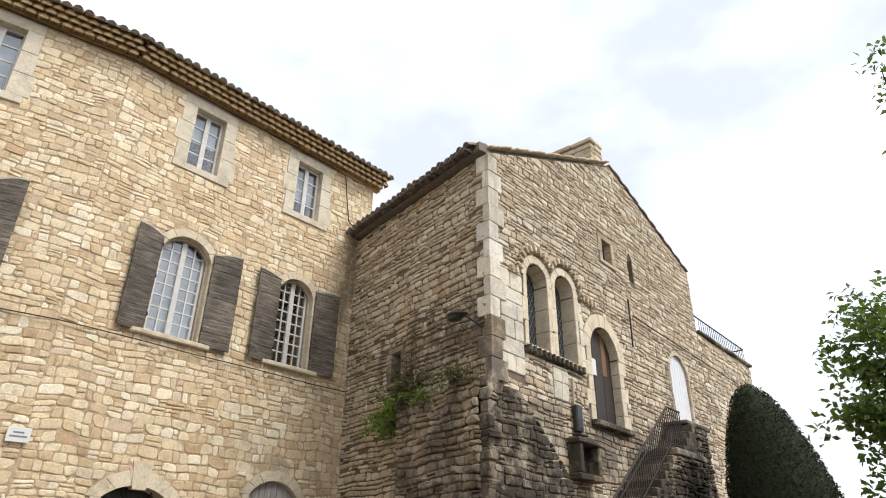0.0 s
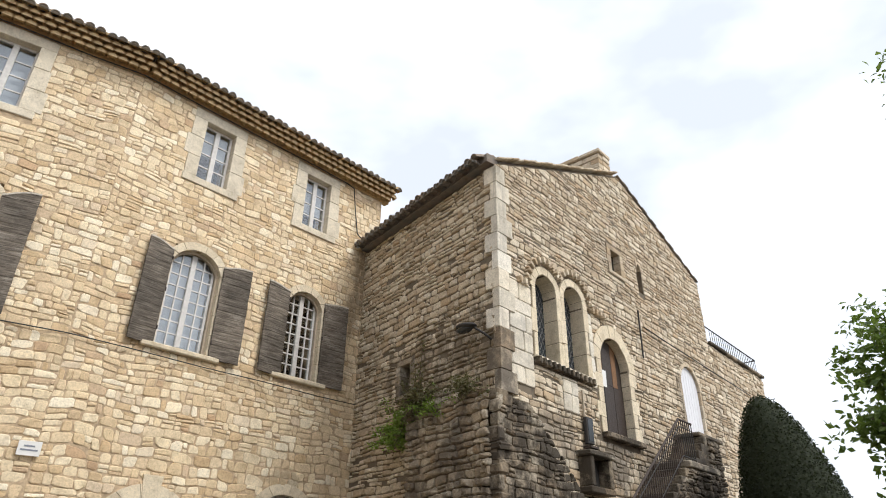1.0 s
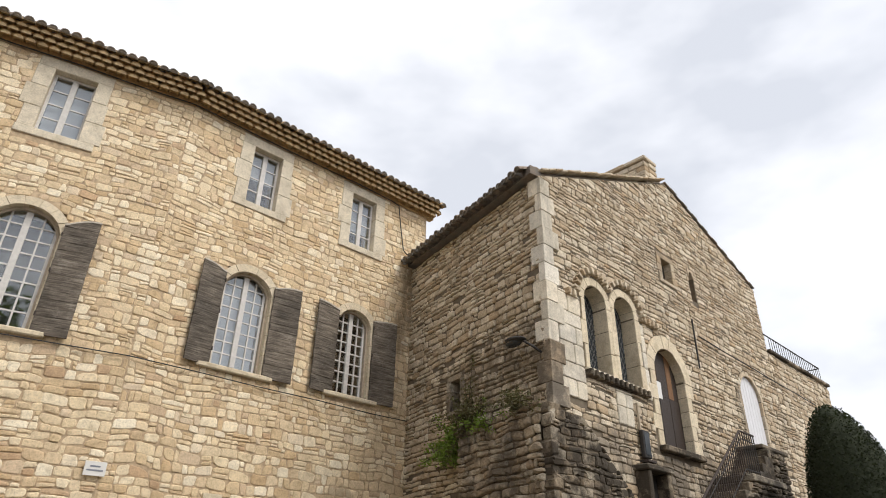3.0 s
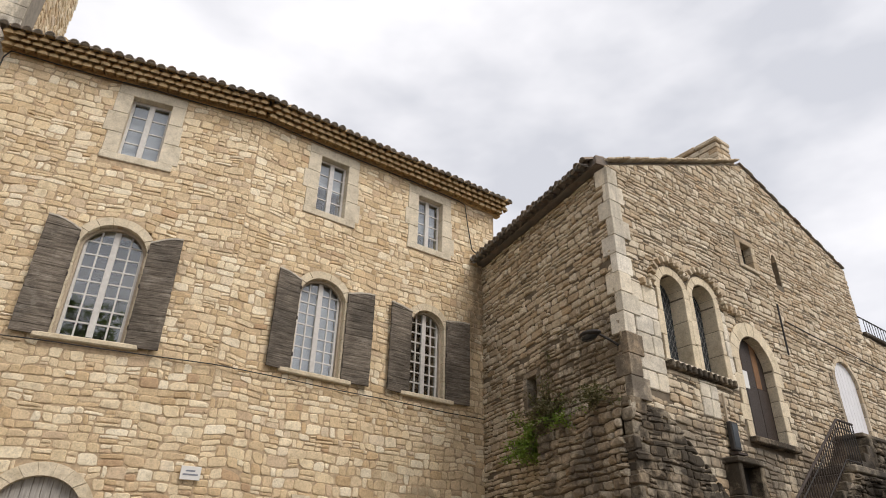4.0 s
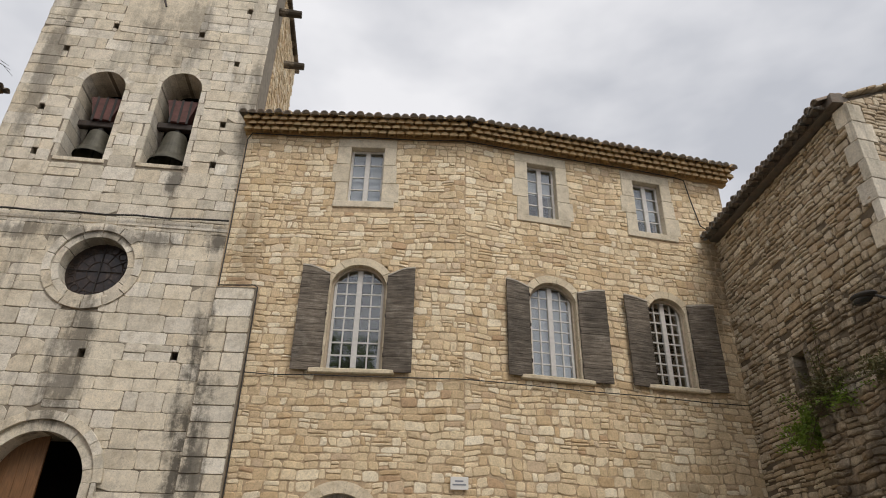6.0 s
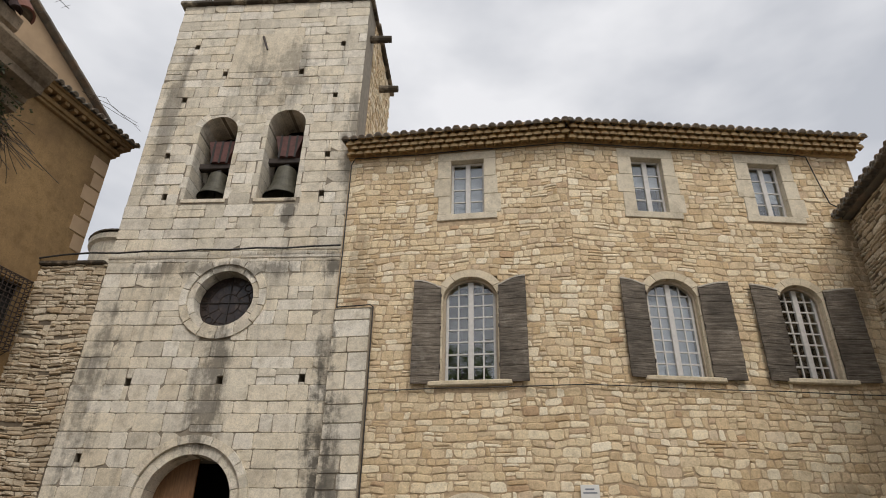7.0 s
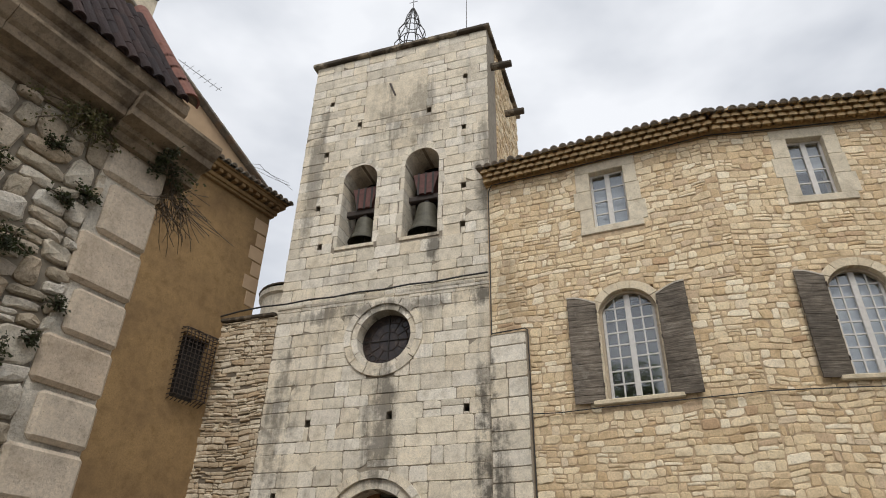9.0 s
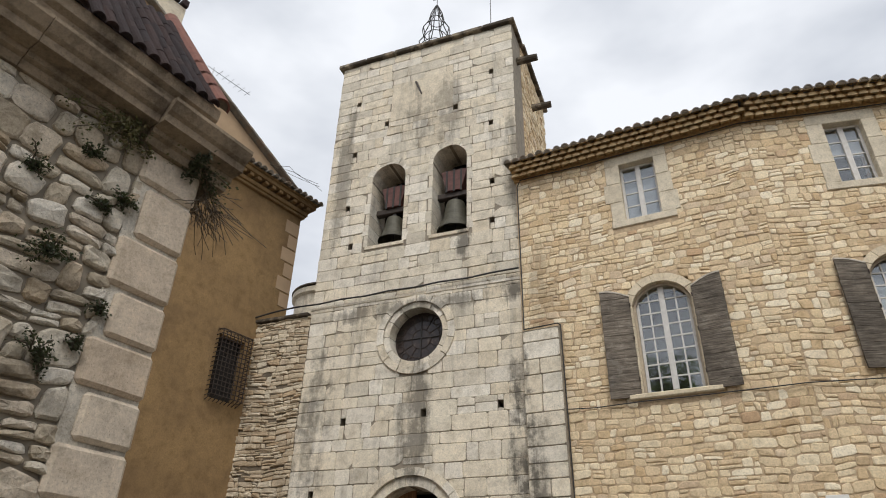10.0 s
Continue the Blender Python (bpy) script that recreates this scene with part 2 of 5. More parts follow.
def leaf_material(name, colours, rough=0.45, see=0.25):
    m, n, l, b = nodes_of(name)
    rnd = n.new("ShaderNodeNewGeometry").outputs["Random Per Island"]
    l.new(ramp(n, l, rnd, [(i / (len(colours) - 1), c) for i, c in enumerate(colours)]), b.inputs["Base Color"])
    b.inputs["Roughness"].default_value = rough
    b.inputs["Subsurface Weight"].default_value = 0.0
    tr = n.new("ShaderNodeBsdfTranslucent")
    tr.inputs["Color"].default_value = (0.16, 0.24, 0.04, 1)
    mx = n.new("ShaderNodeMixShader")
    mx.inputs["Fac"].default_value = see
    l.new(b.outputs["BSDF"], mx.inputs[1])
    l.new(tr.outputs["BSDF"], mx.inputs[2])
    l.new(mx.outputs["Shader"], n["Material Output"].inputs["Surface"])
    return m


leaf_tree = leaf_material("tree_leaf", [(0.05, 0.09, 0.018), (0.10, 0.16, 0.03), (0.17, 0.23, 0.04), (0.07, 0.12, 0.025)], 0.45, 0.38)
leaf_yew = leaf_material("yew_leaf", [(0.007, 0.011, 0.004), (0.012, 0.018, 0.005), (0.019, 0.026, 0.007)], 0.85, 0.05)
leaf_bush = leaf_material("wall_plant_leaf", [(0.15, 0.25, 0.03), (0.26, 0.38, 0.06), (0.19, 0.30, 0.04)], 0.45, 0.35)
leaf_dry = leaf_material("dry_plant_leaf", [(0.10, 0.09, 0.04), (0.16, 0.13, 0.06), (0.07, 0.08, 0.03)], 0.7, 0.1)
leaf_dark = leaf_material("dark_moss_leaf", [(0.02, 0.025, 0.012), (0.04, 0.045, 0.02), (0.03, 0.03, 0.018)], 0.7, 0.1)

glass, gn_, gl_, gb_ = nodes_of("window_glass")
gb_.inputs["Base Color"].default_value = (0.85, 0.9, 0.92, 1)
gb_.inputs["Roughness"].default_value, gb_.inputs["Transmission Weight"].default_value, gb_.inputs["IOR"].default_value = 0.02, 1.0, 2.0
rose_glass, _n, _l, _b = nodes_of("brown_stained_glass")
_l.new(ramp(_n, _l, noise_node(_n, _l, 9, 4, 0.6), [(0.35, (0.012, 0.010, 0.010)), (0.55, (0.035, 0.022, 0.018)), (0.72, (0.10, 0.075, 0.055))]), _b.inputs["Base Color"])
_b.inputs["Roughness"].default_value = 0.3
leaded, _n, _l, _b = nodes_of("leaded_glass")
_b.inputs["Base Color"].default_value, _b.inputs["Roughness"].default_value = (0.035, 0.04, 0.045, 1), 0.25


# ---- builders ----
def mesh_object(name, bm, mat, parent=None, m=None):
    me = bpy.data.meshes.new(name)
    bm.to_mesh(me)
    bm.free()
    me.materials.append(mat)
    ob = new(name, me)
    if parent:
        ob.parent = parent
    if m is not None:
        ob.matrix_basis = m
    return ob


def part(name, bm, mat, parent, label=""):
    return tagged(mesh_object(name, bm, mat, parent), label)


def share(name, me, parent, m):
    ob = new(name, me)
    ob.parent = parent
    ob.matrix_basis = m
    return ob


def thing(name, label, category, m=None, group="", kind=""):
    e = new(name)
    if m is not None:
        e.matrix_basis = m
    return tagged(e, label, category, group, kind)


def add_box(bm, a, b, bevel=0.0, m=None):
    """A box from corner a to corner b."""
    vs = [bm.verts.new((x, y, z)) for x in (a[0], b[0]) for y in (a[1], b[1]) for z in (a[2], b[2])]
    fs = [bm.faces.new([vs[i] for i in q]) for q in ((0, 1, 3, 2), (4, 6, 7, 5), (0, 4, 5, 1), (2, 3, 7, 6), (0, 2, 6, 4), (1, 5, 7, 3))]
    if m is not None:
        bmesh.ops.transform(bm, matrix=m, verts=vs)
    if bevel:
        es = list({e for f in fs for e in f.edges})
        bmesh.ops.bevel(bm, geom=es, offset=bevel, segments=1, affect="EDGES")
    return vs


def box(a, b, bevel=0.0):
    bm = bmesh.new()
    add_box(bm, a, b, bevel)
    bmesh.ops.recalc_face_normals(bm, faces=bm.faces)
    return bm


def prism(points, y0, y1):
    """A polygon in the wall's plane (u, z), drawn out from depth y0 to y1."""
    bm = bmesh.new()
    a = [bm.verts.new((u, y0, z)) for u, z in points]
    b = [bm.verts.new((u, y1, z)) for u, z in points]
    bm.faces.new(a)
    bm.faces.new(b[::-1])
    for i in range(len(points)):
        j = (i + 1) % len(points)
        bm.faces.new((a[j], a[i], b[i], b[j]))
    bmesh.ops.recalc_face_normals(bm, faces=bm.faces)
    return bm


def add_tube(bm, p, q, r0, r1=None, sides=8):
    p, q = Vector(p), Vector(q)
    d = q - p
    m = Matrix.Translation((p + q) / 2) @ d.to_track_quat("Z", "Y").to_matrix().to_4x4()
    bmesh.ops.create_cone(bm, cap_ends=True, segments=sides, radius1=r0, radius2=r0 if r1 is None else r1, depth=d.length, matrix=m)


def add_path(bm, pts, r, sides=6):
    for p, q in zip(pts, pts[1:]):
        add_tube(bm, p, q, r, r, sides)


def lathe(profile, segs=28, cap=True):
    """Profile of (radius, z) turned about z."""
    bm = bmesh.new()
    rings = [[bm.verts.new((r * math.cos(2 * math.pi * i / segs), r * math.sin(2 * math.pi * i / segs), z)) for i in range(segs)] for r, z in profile]
    for a, b in zip(rings, rings[1:]):
        for i in range(segs):
            bm.faces.new((a[i], a[(i + 1) % segs], b[(i + 1) % segs], b[i]))
    if cap:
        bm.faces.new(rings[0][::-1])
        bm.faces.new(rings[-1])
    bmesh.ops.recalc_face_normals(bm, faces=bm.faces)
    return bm


def wall_slab(name, m, u0, u1, z0, z1, holes, thick, mat, cuts=()):
    """A wall in the plane y = 0 of m, with rectangular openings right through it; cuts: (point, normal) of planes that trim its top."""
    us = sorted({u0, u1, *[v for h in holes for v in h[:2] if u0 < v < u1]})
    zs = sorted({z0, z1, *[v for h in holes for v in h[2:] if z0 < v < z1]})
    solid = {}
    for i in range(len(us) - 1):
        for k in range(len(zs) - 1):
            cu, cz = (us[i] + us[i + 1]) / 2, (zs[k] + zs[k + 1]) / 2
            solid[i, k] = not any(h[0] < cu < h[1] and h[2] < cz < h[3] for h in holes)
    bm = bmesh.new()
    V = {}

    def v(i, k, y):
        if (i, k, y) not in V:
            V[i, k, y] = bm.verts.new((us[i], y, zs[k]))
        return V[i, k, y]

    for (i, k), full in solid.items():
        if not full:
            continue
        bm.faces.new((v(i, k, 0), v(i + 1, k, 0), v(i + 1, k + 1, 0), v(i, k + 1, 0)))
        bm.faces.new((v(i, k, thick), v(i, k + 1, thick), v(i + 1, k + 1, thick), v(i + 1, k, thick)))
        for di, dk, e in ((-1, 0, ((i, k), (i, k + 1))), (1, 0, ((i + 1, k + 1), (i + 1, k))), (0, -1, ((i + 1, k), (i, k))), (0, 1, ((i, k + 1), (i + 1, k + 1)))):
            if not solid.get((i + di, k + dk), False):
                (a, b), (c, d) = e
                bm.faces.new((v(a, b, 0), v(c, d, 0), v(c, d, thick), v(a, b, thick)))
    for p, nrm in cuts:
        g = bm.verts[:] + bm.edges[:] + bm.faces[:]
        r = bmesh.ops.bisect_plane(bm, geom=g, plane_co=p, plane_no=nrm, clear_outer=True)
        es = [e for e in r["geom_cut"] if isinstance(e, bmesh.types.BMEdge)]
        bmesh.ops.holes_fill(bm, edges=es)
    bmesh.ops.recalc_face_normals(bm, faces=bm.faces)
    return mesh_object(name, bm, mat, None, m)


def zone_rect(u0, u1, z0, z1):
    def f(a, b):
        return (u0, u1) if a < z1 and b > z0 else None
    return f


def zone_arch(u0, u1, z0, spring, crown):
    c, r = (u0 + u1) / 2, (u1 - u0) / 2

    def f(a, b):
        if a >= crown or b <= z0:
            return None
        mid = (a + b) / 2
        if mid <= spring:
            return (u0, u1)
        if mid >= crown:
            return None
        k = math.sqrt(1 - ((mid - spring) / (crown - spring)) ** 2)
        return (c - r * k, c + r * k)
    return f


def zone_disc(cu, cz, r):
    def f(a, b):
        d = abs((a + b) / 2 - cz)
        return None if d >= r else (cu - math.sqrt(r * r - d * d), cu + math.sqrt(r * r - d * d))
    return f


def clip(poly, nu, nz, lim):
    """The part of a convex outline where nu * u + nz * z <= lim."""
    out = []
    for i, p in enumerate(poly):
        q = poly[(i + 1) % len(poly)]
        a, b = nu * p[0] + nz * p[1] - lim, nu * q[0] + nz * q[1] - lim
        if a <= 0:
            out.append(p)
        if (a < 0 < b) or (b < 0 < a):
            k = a / (a - b)
            out.append((p[0] + (q[0] - p[0]) * k, p[1] + (q[1] - p[1]) * k))
    return out


def stone_shape(poly, depth, rng, soften=0.22, inset=0.014, rough=1.0):
    """A stone with worn, broken edges from its outline: its middle, its points about that, its faces."""
    ring = []
    n = len(poly)
    for i, p in enumerate(poly):
        q = poly[(i + 1) % n]
        d = math.hypot(q[0] - p[0], q[1] - p[1])
        if d < 0.012:
            ring.append(p)
            continue
        steps = (soften, 0.5, 1 - soften) if d > 0.16 else (soften, 1 - soften)
        for k in steps:
            ring.append((p[0] + (q[0] - p[0]) * k, p[1] + (q[1] - p[1]) * k))
    cu, cz = sum(p[0] for p in ring) / len(ring), sum(p[1] for p in ring) / len(ring)
    size = max(0.04, min(max(p[0] for p in ring) - min(p[0] for p in ring), max(p[1] for p in ring) - min(p[1] for p in ring)))
    j = 0.006 * rough
    ring = [(p[0] - cu + rng.uniform(-j, j), p[1] - cz + rng.uniform(-j, j)) for p in ring]
    k = 1 - min(0.3, 2 * inset / size)
    tu, tz = rng.uniform(-0.03, 0.03) * rough, rng.uniform(-0.05, 0.04) * rough
    m = len(ring)
    vs = [(u, 0.012, z) for u, z in ring] + [(u, -0.6 * depth + tu * u + tz * z, z) for u, z in ring]
    vs += [(u * k, -depth + tu * u + tz * z + rng.uniform(-0.15, 0.15) * depth * rough, z * k) for u, z in ring] + [(rng.uniform(-0.02, 0.02), -depth * (1 + 0.25 * rough * rng.random()), 0.0)]
    fs = []
    for a in (0, m):
        for i in range(m):
            b = (i + 1) % m
            fs.append((a + i, a + b, a + m + b, a + m + i))
    for i in range(m):
        fs.append((2 * m + i, 2 * m + (i + 1) % m, 3 * m))
    return (cu, cz), vs, fs


def face_with_rubble(wall, name, polys, kind, depth, seed, limit=300, first=None, soften=0.22, inset=0.014, rough=1.0):
    """Sets the stones into the wall: up to limit as pieces of their own, the rest joined."""
    rng = random.Random(seed)
    near = [p for p in polys if first is None or first(p[0])][:limit]
    chosen = {id(p) for p in near}
    verts, faces, off = [], [], 0
    for p in polys:
        (cu, cz), vs, fs = stone_shape(p, rng.uniform(*depth), rng, soften, inset, rough)
        if id(p) in chosen:
            me = bpy.data.meshes.new(name)
            me.from_pydata(vs, [], fs)
            me.materials.append(M[kind, 1])
            share(name, me, wall, Matrix.Translation((cu, 0, cz)))
        else:
            verts += [(u + cu, y, z + cz) for u, y, z in vs]
            faces += [tuple(q + off for q in f) for f in fs]
            off += len(vs)
    if verts:
        me = bpy.data.meshes.new(name + "_rest")
        me.from_pydata(verts, [], faces)
        me.materials.append(M[kind, 0])
        ob = new(name + "_field", me)
        ob.parent = wall
        tagged(ob, kind="stuff")


def punch(cells, holes):
    """The cells (u, z, w, h) with small rectangular holes (u0, u1, z0, z1) cut out of them."""
    for a, b, c, d in holes:
        nxt = []
        for u, z, w, h in cells:
            if u >= b or u + w <= a or z >= d or z + h <= c:
                nxt.append((u, z, w, h))
                continue
            nxt += [(u, z, a - u, h), (b, z, u + w - b, h)]
            m0, m1 = max(u, a), min(u + w, b)
            nxt += [(m0, z, m1 - m0, c - z), (m0, d, m1 - m0, z + h - d)]
        cells = [q for q in nxt if q[2] > 0.035 and q[3] > 0.03]
    return cells


def rect_outlines(cells):
    return [[(u, z), (u + w, z), (u + w, z + h), (u, z + h)] for u, z, w, h in cells if w > 0.03 and h > 0.03]


def coursed(cells, seed, warp=0.05, chop=0.3, jitter=0.12, limits=(), bounds=None):
    """Rough four- and five-sided stones: the cells with wandering courses, crooked corners and some corners knocked off."""
    rng = random.Random(seed)
    out = []
    for poly in rect_outlines(cells):
        w, h = poly[1][0] - poly[0][0], poly[2][1] - poly[1][1]
        k = min(w, h) * jitter
        q = []
        for u, z in poly:
            du = warp * 0.6 * noise.noise((u * 1.7, z * 1.7, seed + 7.3)) + rng.uniform(-k, k)
            dz = warp * (noise.noise((u * 0.9, z * 1.1, seed + 1.9)) + 0.5 * noise.noise((u * 3.1, z * 3.1, seed + 4.4))) + rng.uniform(-k, k) * 0.6
            q.append((u + du, z + dz))
        if rng.random() < chop:
            i = rng.randrange(4)
            p, a, b = q[i], q[i - 1], q[(i + 1) % 4]
            f, g = rng.uniform(0.15, 0.45), rng.uniform(0.15, 0.45)
            q[i:i + 1] = [(p[0] + (a[0] - p[0]) * f, p[1] + (a[1] - p[1]) * f), (p[0] + (b[0] - p[0]) * g, p[1] + (b[1] - p[1]) * g)]
        for nu, nz, lim in (*limits, *(((-1, 0, -bounds[0]), (1, 0, bounds[1])) if bounds else ())):
            if len(q) > 2:
                q = clip(q, nu, nz, lim)
        if len(q) > 2 and max(p[0] for p in q) - min(p[0] for p in q) > 0.03:
            out.append(q)
    return out


def lay(u0, u1, z0, z1, zones, rows, widths, gap, seed, split=0.2, side=None):
    """Courses of stones (u, z, w, h) over a wall; zones are kept free; side(z) gives the wall's reach at that height."""
    rng = random.Random(seed)
    out, z = [], z0
    while z < z1 - 0.03:
        h = rng.uniform(*rows)
        h = min(h, z1 - z)
        a, b = (u0, u1) if side is None else side(z + h)
        spans = [(a, b)]
        for zn in zones:
            hit = zn(z + 0.02, z + h - 0.02)
            if hit:
                nxt = []
                for s, e in spans:
                    if hit[1] <= s or hit[0] >= e:
                        nxt.append((s, e))
                    else:
                        if hit[0] > s + 0.03:
                            nxt.append((s, hit[0]))
                        if hit[1] < e - 0.03:
                            nxt.append((hit[1], e))
                spans = nxt
        for s, e in spans:
            u = s
            while u < e - 0.01:
                w = rng.uniform(*widths) * (0.6 + 0.7 * rng.random())
                if e - u - w < widths[0] * 0.6:
                    w = e - u
                if w > widths[1] * 1.7:
                    w = w / 2
                if rng.random() < split and h > rows[0] * 1.25:
                    k = rng.uniform(0.38, 0.62)
                    out.append((u, z, w - gap, h * k - gap))
                    out.append((u, z + h * k, w - gap, h * (1 - k) - gap))
                else:
                    out.append((u, z, w - gap, h - gap))
                u += w
        z += h
    return out


def arc(u0, u1, spring, crown, n):
    c, h = (u1 - u0) / 2, crown - spring
    r = (c * c + h * h) / (2 * h)
    zc, a = crown - r, math.asin(min(1.0, c / r)) if h <= c else math.pi - math.asin(c / r)
    mid = (u0 + u1) / 2
    return [(mid + r * math.sin(-a + 2 * a * i / n), zc + r * math.cos(-a + 2 * a * i / n)) for i in range(n + 1)]


def arch_surround(parent, u0, u1, z0, spring, crown, band, proud, depth, blocks=7, jambs=4, mat=None, jamb_band=None, y=0.0):
    """Jamb stones and voussoirs round an arched opening, each stone a piece."""
    mat = mat or cut_stone
    jb = jamb_band or band
    inner = arc(u0, u1, spring, crown, blocks * 3)
    outer = arc(u0 - band, u1 + band, spring, crown + band, blocks * 3)
    g = 0.0025
    for k in range(blocks):
        i0, i1 = k * 3, k * 3 + 3
        pts = inner[i0:i1 + 1] + outer[i0:i1 + 1][::-1]
        cx, cz = sum(p[0] for p in pts) / len(pts), sum(p[1] for p in pts) / len(pts)
        pts = [(cx + (a - cx) * (1 - g / band * 2), cz + (b - cz) * (1 - g / band * 2)) for a, b in pts]
        part("voussoir", prism(pts, y - proud - 0.006 * (k % 3), y + depth), mat, parent)
    n = jambs
    for s in (0, 1):
        for k in range(n):
            a, b = z0 + (spring - z0) * k / n, z0 + (spring - z0) * (k + 1) / n
            ext = jb * (0.75 + 0.5 * ((k + s) % 2))
            ua, ub = (u0 - ext, u0 + 0.005) if s == 0 else (u1 - 0.005, u1 + ext)
            part("jamb_stone", box((ua, y - proud - 0.004 * (k % 2), a + g), (ub, y + depth, b - g), 0.008), mat, parent)


def rect_surround(parent, u0, u1, z0, z1, band, proud, depth, mat=None):
    mat = mat or cut_stone
    part("lintel", box((u0 - band * 1.1, -proud, z1 - 0.005), (u1 + band, depth, z1 + band * 0.9), 0.012), mat, parent)
    part("sill", box((u0 - band * 1.08, -proud - 0.012, z0 - band * 0.6), (u1 + band * 1.05, depth, z0 + 0.005), 0.014), mat, parent)
    n = 3
    for s in (0, 1):
        for k in range(n):
            a, b = z0 + (z1 - z0) * k / n, z0 + (z1 - z0) * (k + 1) / n
            ext = band * (1.0, 1.38, 1.12)[(k + s) % 3]
            ua, ub = (u0 - ext, u0 + 0.005) if s == 0 else (u1 - 0.005, u1 + ext)
            part("jamb_stone", box((ua, -proud - 0.002 * k, a + 0.002), (ub, depth, b - 0.002), 0.008), mat, parent)


def casement(parent, u0, u1, z0, z1, cols, rows, recess, mat, backing=0.0):
    """A pair of casements: frame, meeting stile, glazing bars and panes; last, how much of it a grey sheet behind the
    panes covers.
    """
    t = 0.055
    y0, y1 = recess, recess + 0.06
    mid = (u0 + u1) / 2
    part("window_frame", box((u0, y0, z0), (u0 + t, y1, z1), 0.005), mat, parent)
    part("window_frame", box((u1 - t, y0, z0), (u1, y1, z1), 0.005), mat, parent)
    part("window_frame", box((u0 + t, y0, z1 - t), (u1 - t, y1, z1), 0.005), mat, parent)
    part("window_frame", box((u0 + t, y0, z0), (u1 - t, y1, z0 + 0.08), 0.005), mat, parent)
    sash = part("sash", box((mid - 0.055, y0 - 0.015, z0 + 0.08), (mid + 0.055, y1, z1 - t), 0.008), mat, parent)
    for a, b in ((u0 + t, mid - 0.055), (mid + 0.055, u1 - t)):
        pw, ph = (b - a) / cols, (z1 - t - z0 - 0.08) / rows
        for c in range(1, cols):
            part("glazing_bar", box((a + pw * c - 0.014, y0 + 0.004, z0 + 0.08), (a + pw * c + 0.014, y0 + 0.045, z1 - t)), mat, sash)
        for r in range(1, rows):
            part("glazing_bar", box((a, y0 + 0.008, z0 + 0.08 + ph * r - 0.014), (b, y0 + 0.04, z0 + 0.08 + ph * r + 0.014)), mat, sash)
        for c in range(cols):
            for r in range(rows):
                pane = part("pane", box((a + pw * c, y0 + 0.022, z0 + 0.08 + ph * r), (a + pw * (c + 1), y0 + 0.027, z0 + 0.08 + ph * (r + 1))), glass, sash)
                pane.visible_shadow = False
    if backing:
        part("backing", box((u0 + t, y1 + 0.05, z1 - t - (z1 - z0) * backing), (u1 - t, y1 + 0.07, z1 - t)), backing_mat, parent)
    # near-black box paints the unlit room behind the panes
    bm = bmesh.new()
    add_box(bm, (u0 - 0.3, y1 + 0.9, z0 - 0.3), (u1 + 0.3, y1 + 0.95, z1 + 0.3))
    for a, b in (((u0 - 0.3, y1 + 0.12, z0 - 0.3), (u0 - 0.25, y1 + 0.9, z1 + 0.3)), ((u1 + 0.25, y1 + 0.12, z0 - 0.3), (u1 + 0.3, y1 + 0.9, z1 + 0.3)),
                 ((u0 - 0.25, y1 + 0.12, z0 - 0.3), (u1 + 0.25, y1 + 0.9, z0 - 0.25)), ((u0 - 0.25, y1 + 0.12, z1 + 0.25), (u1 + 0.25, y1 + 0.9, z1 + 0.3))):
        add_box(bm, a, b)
    part("room_shell", bm, shade_black, parent)


